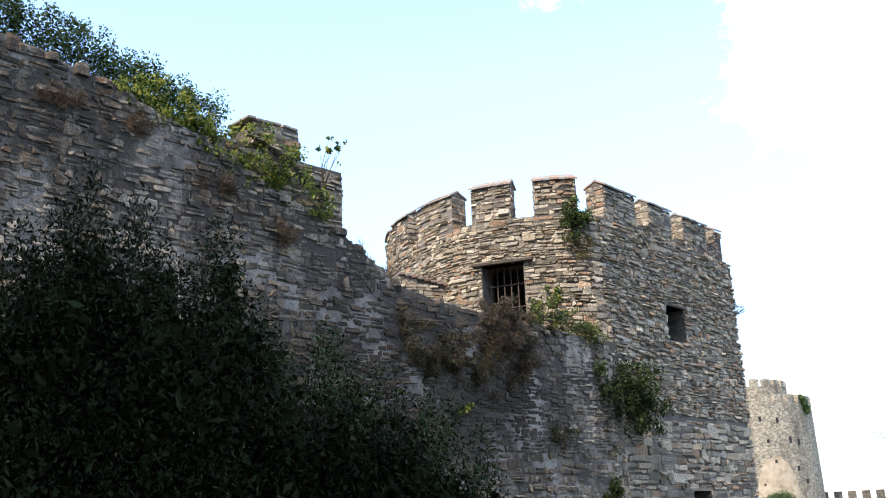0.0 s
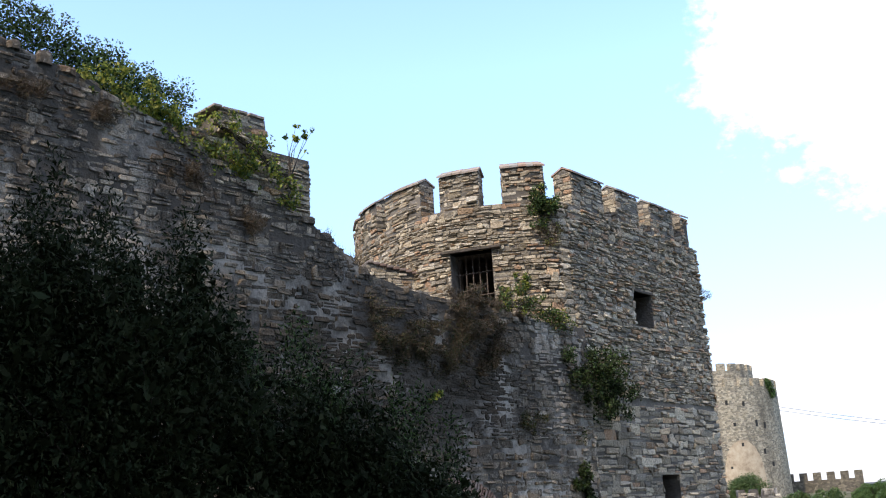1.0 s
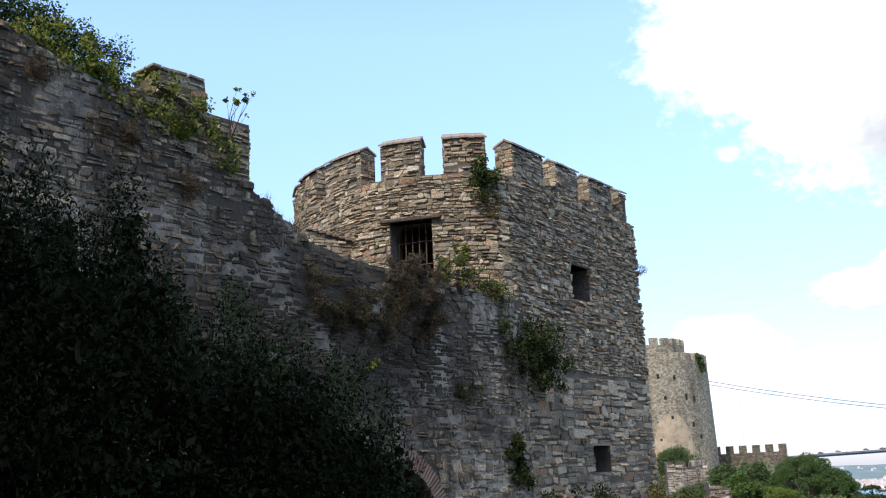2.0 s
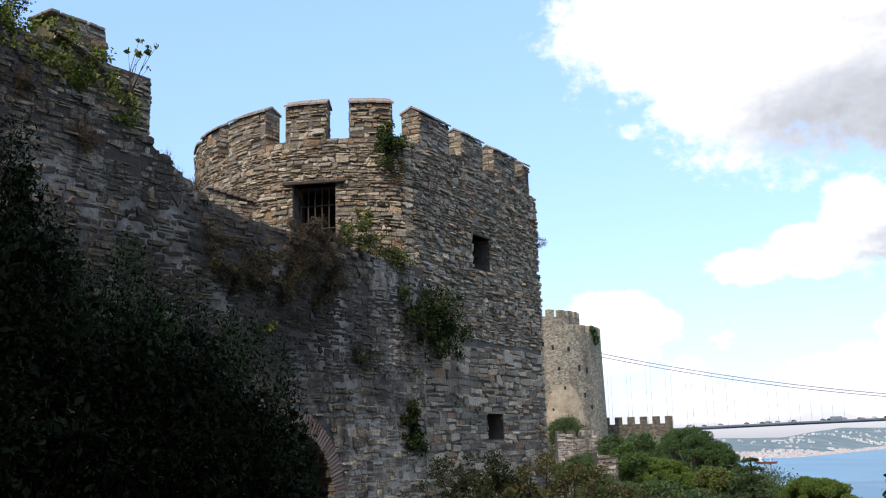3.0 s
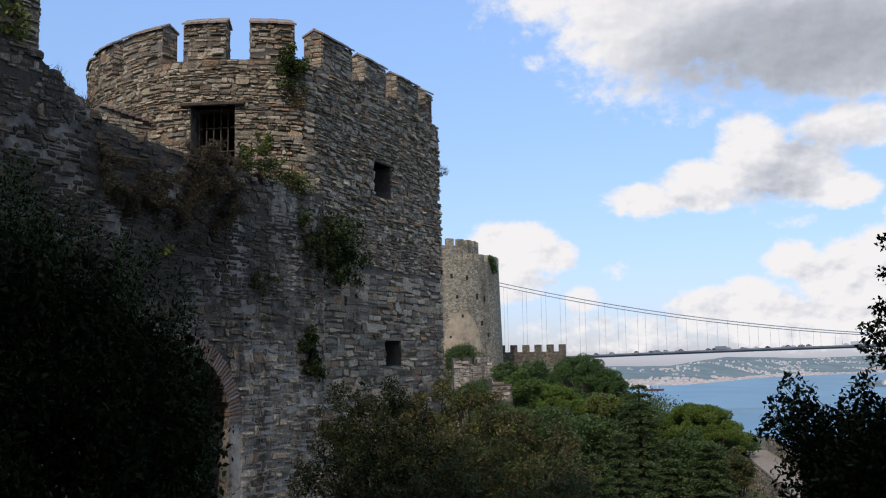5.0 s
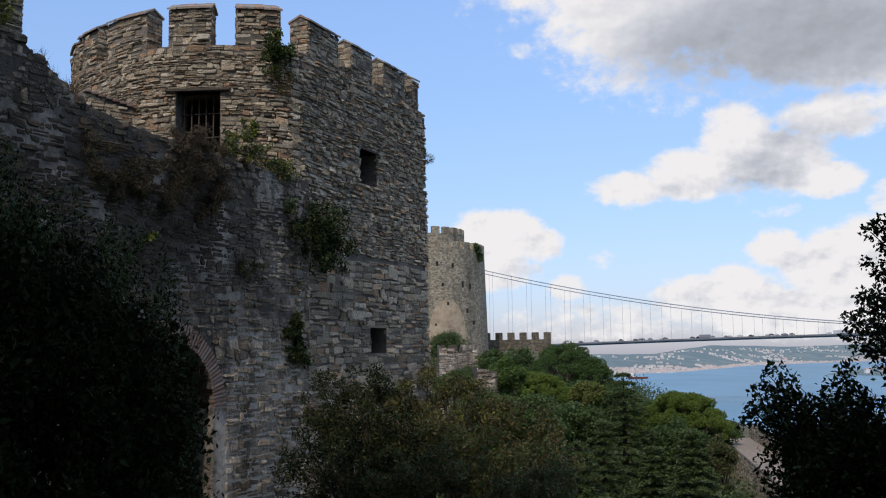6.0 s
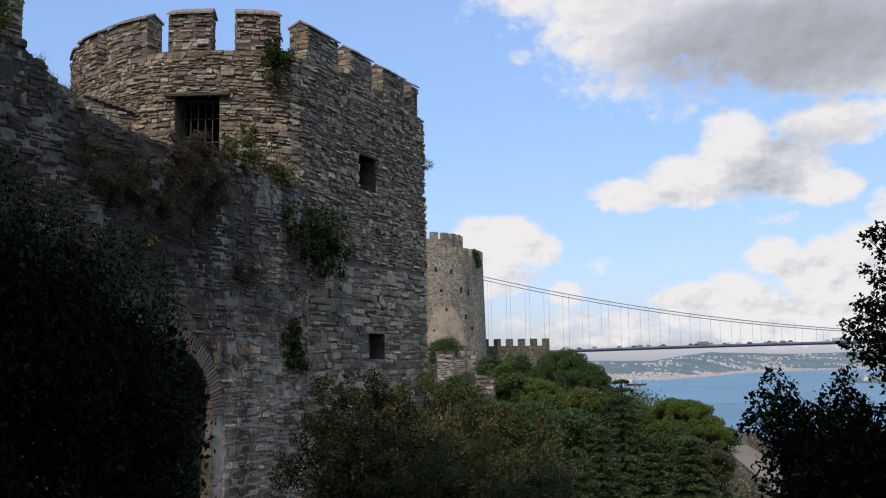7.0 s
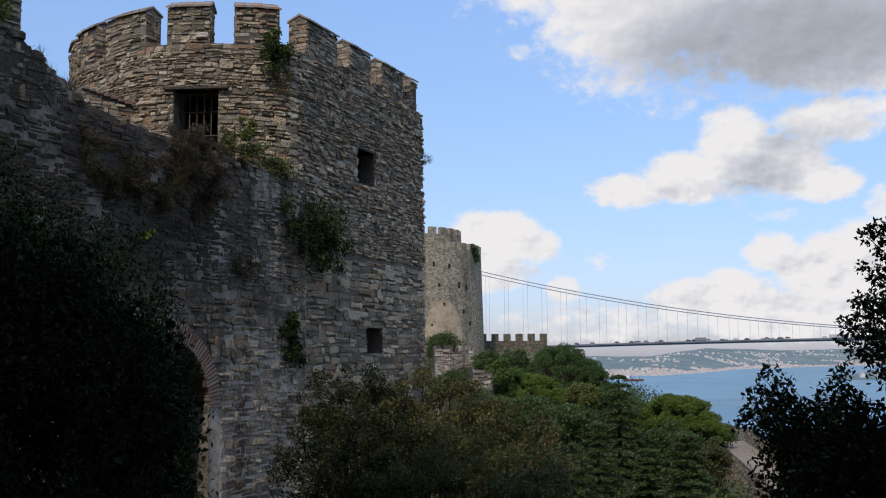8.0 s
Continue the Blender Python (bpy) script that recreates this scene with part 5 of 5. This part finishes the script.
def right_tree():
    """The evergreen beside the camera: a leafy mass and branches that reach up past it."""
    rng = random.Random(84)
    spots = []
    line = [(14.9, -9.5), (15.35, -4.2), (16.0, -1.8), (16.6, -1.2), (17.0, -0.3), (17.9, -1.0), (18.6, -2.2), (19.4, -2.6), (20.2, -0.9), (20.8, -0.4), (21.5, -1.9), (22.4, -2.4), (23.5, -1.5), (26, -1)]
    az = 15.8
    while az < 27:
        el = float(np.interp(az, [q[0] for q in line], [q[1] for q in line])) - 0.5
        k = 0
        floor = -14 if az > 17.2 else -4.0
        while el > floor:
            r = rng.uniform(0.05, 0.10) if k < 2 else (rng.uniform(0.15, 0.29) if az > 17.2 else rng.uniform(0.07, 0.13))
            x, y, z = polar(az + rng.uniform(-0.2, 0.2), el, 10 + rng.uniform(-0.4, 0.8) * min(k, 3) / 3)
            spots.append((x, y, z, r, r, r))
            el -= rng.uniform(0.6, 1.2)
            k += 1
        az += rng.uniform(0.25, 0.45)
    for az, el, r in [(23.0, 6.2, 0.10), (22.4, 5.9, 0.08), (23.3, 5.2, 0.12), (22.1, 4.4, 0.06), (22.8, 3.9, 0.10), (23.6, 3.6, 0.14), (21.9, 2.6, 0.09), (22.6, 2.4, 0.14), (23.4, 2.2, 0.16), (21.2, 1.5, 0.08), (22.0, 1.4, 0.13),
                      (22.8, 1.2, 0.16), (23.6, 0.8, 0.2), (21.0, 0.6, 0.07), (21.8, 0.2, 0.12), (22.6, 0.1, 0.15), (23.3, -0.6, 0.2), (24.2, 4.6, 0.2), (24.4, 2.4, 0.22), (24.8, 0.2, 0.25), (25.4, 5.4, 0.25), (26.2, 3.0, 0.3)]:
        x, y, z = polar(az - 0.15, el, 9.6 + rng.uniform(-0.2, 0.2))
        r *= 1.12
        spots.append((x, y, z, r, r, r))
    branchy("evergreen_tree", "dark evergreen branches with small glossy leaves", "tree", spots[-22:], [DARK_LEAF, GREEN_LEAF], [4600, 900], 0.05, on_ground(6.4, 8.2), 185, (1, 0.5), 0.2, stems=22, thick=0.35)
    spots = spots[:-22]
    branchy("evergreen_tree", "dark evergreen tree with small glossy leaves beside the path", "tree", spots, [DARK_LEAF, GREEN_LEAF], [62000, 6000], 0.055, on_ground(4.6, 9.2), 85, (1, 0.5), 0.2, stems=40, thick=0.4)


right_tree()


def undergrowth():
    """Scrub that covers the slope between the trees."""
    rng = random.Random(95)
    spots = []
    while len(spots) < 1700:
        y = rng.uniform(24, 150)
        x = y * math.tan(radians(rng.uniform(-4, 15.5 if y < 70 else 13.5)))
        r = rng.uniform(0.5, 1.1) * (0.6 + y / 90)
        spots.append((x, y, ground_height(x, y) + r * 0.4, r, r, r * 0.8))
    tagged(leaves("undergrowth", spots, 110000, 0.28, FIR_LEAF, None, 96, shape=(1, 0.6), hollow=0.5), "dense green scrub covering the slope", "scrub", kind="stuff")


undergrowth()


# ---------- walled walk beyond the trees ----------
def make_walk():
    """A terrace wall with a pale walk on its top and a battlemented parapet on its far side."""
    rng = random.Random(97)
    top = -6.2
    face = Line([(24.2, 94.0), (23.1, 87.0), (20.5, 71.1), (17.9, 55.0)])
    wall = thing("terrace_wall", "sunlit rubble terrace wall carrying a pale walk", "wall")
    low = lambda s: ground_height(*face.at(s)[0]) - 0.6
    shell(face, 0, face.length, low, lambda s: top, [], 3.0, MORTAR, "wall_core", wall, 1.0)
    lay(rng, face, rubble(rng, face, 0, face.length, lambda s: low(s) + 0.3, lambda s: top, [], (0.14, 0.28), (0.25, 0.6), (0.0, 0.06)), "wall_masonry", FAR_STONE, wall)
    n = 24
    verts = []
    for k in range(n):
        p, o = face.at(face.length * k / (n - 1))
        for off, z in ((-0.05, 0.0), (-0.05, 0.08), (-2.45, 0.08), (-2.45, 0.0)):
            verts.append((p.x + o.x * off, p.y + o.y * off, top + z + 0.004))
    faces = [(4 * k + i, 4 * k + i + 1, 4 * k + i + 5, 4 * k + i + 4) for k in range(n - 1) for i in range(3)]
    tagged(raw("path", verts, faces, GRAVEL), "pale gravel walk along the terrace wall", "path", kind="structure")
    inner = Line([(p.x + 2.5, p.y + 0.2) for p in face.p])
    parapet = thing("parapet", "low battlemented stone parapet beside the gravel walk", "wall")
    tops = lambda s: top + (1.25 if (s % 1.9) < 1.15 else 0.75)
    shell(inner, 0, inner.length, lambda s: top - 0.2, tops, [], 0.5, MORTAR, "parapet_core", parapet, 0.19)
    lay(rng, inner, rubble(rng, inner, 0, inner.length, lambda s: top + 0.1, tops, [], (0.12, 0.22), (0.2, 0.5), (0.0, 0.05)), "parapet_masonry", FAR_STONE, parapet)


make_walk()
shrub("round_shrub", "low green shrub at the foot of the terrace wall", 14.2, -7.6, 70, 1.3, 0.9, 60, 0.3, 0.5, [GREEN_LEAF, FIR_LEAF], [8000, 8000], 0.13, 141)


# ---------- growth on the walls ----------
def wall_spot(a, z, off=0.0):
    """A place on the curtain wall's face, a metres from the tower."""
    p, n = CURTAIN.at(WALL_LEN - a)
    return p.x + n.x * off, p.y + n.y * off, z


def growth(name, label, places, r0, r1, per, mats, counts, size, seed, root=None, **kw):
    """A plant rooted in the masonry. places: wall positions, (along, height, out)."""
    rng = random.Random(seed)
    spots = []
    for a, z, o in places:
        for _ in range(per):
            x, y, zz = wall_spot(a + rng.gauss(0, 0.18), z + rng.gauss(0, 0.12), o + rng.uniform(-0.1, 0.12))
            r = rng.uniform(r0, r1)
            spots.append((x, y, zz, r, r, r))
    a, z, o = root or places[0]
    return branchy(name, label, "plant", spots, mats, counts, size, wall_spot(a, z, min(o, 0.02) - 0.05), seed, stems=min(len(spots), 18), thick=0.5, **kw)


top_at = lambda a: curtain_top(WALL_LEN - a)
hedge = []
for i in range(46):
    a = 12.1 + 0.25 * i
    crest = float(np.interp(a, [12.0, 13.0, 13.6, 14.7, 15.7, 16.6, 20.0, 24.0], [10.55, 10.5, 10.75, 11.02, 11.2, 11.45, 12.3, 13.3]))
    z = top_at(a) + 0.1
    while z < crest:
        hedge.append((a, z, -0.9 - 0.3 * (i % 2)))
        z += 0.3
growth("ivy_hedge", "dense dark green ivy along the wall top", hedge, 0.14, 0.3, 5, [GREEN_LEAF, DARK_LEAF], [52000, 20000], 0.055, 101, root=(13.0, 9.0, -0.9), shape=(1, 0.7))
growth("wall_shrub", "yellow-green leafy shrub on the ruined wall top", [(a, top_at(a) + h, -0.1) for a in [11.0 + 0.3 * i for i in range(12)] for h in (0.0, 0.2, 0.42)],
       0.10, 0.24, 2, [YELLOW_LEAF, GREEN_LEAF], [3600, 2200], 0.075, 102, shape=(1, 0.6), hollow=0.0)
growth("wall_shrub", "yellowing leafy shrub beside the broken parapet", [(a, z, 0.12) for a, z in ((11.8, 9.5), (11.4, 9.3), (11.0, 9.1), (10.7, 8.9), (10.4, 8.65), (10.15, 8.4), (11.2, 8.8), (11.7, 9.0), (10.0, 8.15))],
       0.12, 0.28, 3, [YELLOW_LEAF, GREEN_LEAF], [850, 600], 0.075, 103, shape=(1, 0.6), hollow=0.0)
growth("fig_sapling", "slender sapling with broad leaves above the parapet", [(9.72, 9.62, 0.0), (9.5, 9.72, 0.0), (9.95, 9.5, 0.0), (9.35, 9.6, 0.0)], 0.04, 0.09, 2, [GREEN_LEAF, YELLOW_LEAF], [44, 20], 0.10, 104, root=(10.0, 8.5, 0.1), shape=(1, 0.8))
growth("dry_shrub", "dry brown shrub hanging over the wall top", [(a, z, 0.18) for a, z in ((5.0, 6.5), (4.6, 6.3), (4.2, 6.2), (3.9, 6.0), (4.4, 5.7), (4.0, 5.4), (3.7, 5.5), (4.8, 5.9), (4.3, 5.1), (3.6, 5.9), (4.5, 6.75), (4.1, 6.65))],
       0.10, 0.24, 3, [DRY_LEAF, DARK_LEAF], [6000, 1200], 0.10, 105, shape=(1, 0.14), up=-0.3)
growth("dry_shrub", "dark withered growth clinging to the wall face", [(a, z, 0.10) for a, z in ((7.6, 5.6), (7.1, 5.4), (6.6, 5.3), (6.1, 5.2), (5.7, 5.4), (6.3, 5.7), (5.4, 5.1), (6.9, 5.0), (5.2, 5.7))],
       0.12, 0.26, 3, [DRY_LEAF, DARK_LEAF], [3500, 2500], 0.09, 106, shape=(1, 0.16), up=-0.3)
growth("dry_shrub", "brown withered creeper spread over the wall face", [(a, z, 0.05) for a, z in ((7.8, 6.2), (7.2, 6.0), (6.6, 6.0), (6.0, 5.9), (5.6, 5.8), (7.4, 5.3), (6.8, 5.6), (6.2, 5.1), (5.8, 4.9), (5.2, 5.3), (4.9, 5.2), (5.0, 4.7))],
       0.10, 0.24, 3, [AUTUMN_LEAF, DRY_LEAF], [1400, 2200], 0.07, 120, shape=(1, 0.2), up=-0.3)
growth("wall_shrub", "leafy yellow-green plant at the foot of the tower face", [(a, z, 0.05) for a, z in ((3.3, 6.75), (2.9, 6.7), (2.4, 6.75), (2.0, 6.7), (1.6, 6.75), (1.2, 6.7), (0.9, 6.6), (1.9, 6.95), (2.3, 6.95))],
       0.10, 0.24, 3, [YELLOW_LEAF, GREEN_LEAF, AUTUMN_LEAF], [260, 900, 1300], 0.075, 107, shape=(1, 0.55))
growth("dry_grass", "tuft of dry russet grass on the wall top", [(a, 6.62, 0.0) for a in (5.0, 4.7, 4.4, 4.1, 3.2, 2.6)], 0.08, 0.16, 3, [DRY_LEAF], [2600], 0.15, 108, shape=(1, 0.07), up=1.4)
for k, (a, z) in enumerate(((15.9, 9.15), (14.4, 9.1), (12.6, 8.3), (11.2, 7.6))):
    growth("dry_grass", "withered brown tuft rooted in the wall face", [(a, z, 0.06), (a - 0.25, z - 0.1, 0.06)], 0.10, 0.2, 3, [DRY_LEAF], [1100], 0.09, 110 + k, shape=(1, 0.12), up=-0.2)
growth("dry_grass", "thin grass blades on the broken wall end", [(8.9, 7.45, -0.2), (8.6, 7.3, -0.2), (8.2, 7.1, -0.2)], 0.10, 0.24, 3, [DRY_LEAF], [330], 0.36, 116, shape=(1, 0.03), up=1.6)
growth("wall_fern", "dark green plant rooted near the wall's end", [(0.6, 2.5, 0.08), (0.6, 2.2, 0.08), (0.55, 1.9, 0.08), (0.5, 1.6, 0.08), (0.75, 2.35, 0.06), (0.35, 1.7, 0.06)], 0.10, 0.2, 3, [GREEN_LEAF, DARK_LEAF], [700, 1800], 0.085, 117, shape=(1, 0.55))
growth("wall_fern", "small yellow-green plant on the wall face", [(6.05, 4.35, 0.08)], 0.06, 0.12, 4, [YELLOW_LEAF, GREEN_LEAF], [60, 100], 0.08, 118, shape=(1, 0.6))
growth("wall_fern", "dull withered plant on the wall face", [(2.5, 3.75, 0.06), (2.8, 3.8, 0.06), (2.2, 3.6, 0.06)], 0.10, 0.18, 3, [AUTUMN_LEAF], [900], 0.07, 119, shape=(1, 0.3))


def tower_growth(name, label, s, z, ru, rz, n, r0, r1, mats, counts, size, seed, out=0.2, **kw):
    rng = random.Random(seed)
    p, o = TOWER.at(s)
    t = Vector((-o.y, o.x))
    spots = []
    for _ in range(n):
        u, v, w = rng.gauss(0, 0.5) * ru, rng.gauss(0, 0.5) * rz, rng.uniform(0, 1) * out
        r = rng.uniform(r0, r1)
        spots.append((p.x + t.x * u + o.x * w, p.y + t.y * u + o.y * w, z + v, r, r, r))
    return branchy(name, label, "plant", spots, mats, counts, size, (p.x + o.x * 0.02, p.y + o.y * 0.02, z - rz * 0.5), seed, stems=18, thick=0.5, **kw)


tower_growth("fig_bush", "leafy green bush growing out of the tower wall", S_CORNER + 0.65, 4.85, 1.25, 0.95, 90, 0.14, 0.32, [GREEN_LEAF, DARK_LEAF], [2800, 8000], 0.07, 86, 0.9, shape=(1, 0.6), hollow=0.0)
tower_growth("crown_fern", "green plant growing between two merlons", S_CORNER - 0.75, 9.8, 0.4, 0.5, 30, 0.10, 0.2, [GREEN_LEAF, DARK_LEAF, YELLOW_LEAF], [1500, 1500, 150], 0.07, 87, 0.3, shape=(1, 0.55))
tower_growth("dry_grass", "withered hanging growth under the crown", S_CORNER - 0.6, 9.2, 0.4, 0.4, 20, 0.08, 0.16, [DRY_LEAF, YELLOW_LEAF], [1100, 250], 0.09, 98, 0.15, shape=(1, 0.14), up=-0.4)
tower_growth("dry_grass", "small tuft on the tower's edge", S_END - 0.05, 8.4, 0.1, 0.3, 10, 0.05, 0.12, [DRY_LEAF], [240], 0.16, 99, 0.3, shape=(1, 0.06), up=0.8)
tower_growth("wall_fern", "small green plant in the tower wall", TOWER.near(-5.3, 27.5), 7.7, 0.5, 0.35, 14, 0.06, 0.13, [YELLOW_LEAF, GREEN_LEAF], [350, 350], 0.08, 100, 0.15, shape=(1, 0.55))


# ---------- ivy on the far tower ----------
ivy = thing("tower_ivy", "dark ivy clump on the far tower's parapet", "ivy")
leaves("foliage", [(4.9, 160.6, 17.6, 0.6, 0.6, 0.9), (5.2, 160.9, 16.6, 0.5, 0.5, 0.9), (4.5, 160.2, 18.2, 0.6, 0.5, 0.6)], 900, 0.25, GREEN_LEAF, ivy, 140, shape=(1, 0.7), kind="stuff")


# ---------- a ship on the strait ----------
def make_ship():
    x, y, _ = polar(10.25, 0, 1735)
    ship = thing("cargo_ship", "small red-hulled cargo ship on the water", "ship", at=(0, 0, 0))
    red = material("red_hull_paint", lambda g: ((0.16, 0.045, 0.035), None), 0.6)[0]
    pale = material("white_ship_paint", lambda g: ((0.7, 0.7, 0.68), None), 0.6)[0]
    bm = bmesh.new()
    ring = []
    for z, k in ((SEA - 1, 0.86), (SEA + 3.2, 1.0)):
        ring.append([bm.verts.new((x + u * k, y + v * k, z + (0.8 if u < -15 and z > SEA else 0))) for u, v in ((-18, 0), (-12, -3.5), (15, -3.5), (17, 0), (15, 3.5), (-12, 3.5))])
    for i in range(6):
        bm.faces.new((ring[0][i], ring[0][(i + 1) % 6], ring[1][(i + 1) % 6], ring[1][i]))
    bm.faces.new(ring[1])
    part("hull", bm, red, ship, "dark red hull")
    bm = bmesh.new()
    block(bm, x - 10, y, SEA + 5.6, 6, 6, 5.0, 0, 0.3)
    block(bm, x - 10, y, SEA + 8.8, 4, 4, 1.6, 0, 0.2)
    part("superstructure", bm, pale, ship, "white deckhouse")
    bm = bmesh.new()
    tube(bm, (x + 6, y, SEA + 3), (x + 6, y, SEA + 11), 0.5, 0.3, 6)
    part("mast", bm, pale, ship)


make_ship()
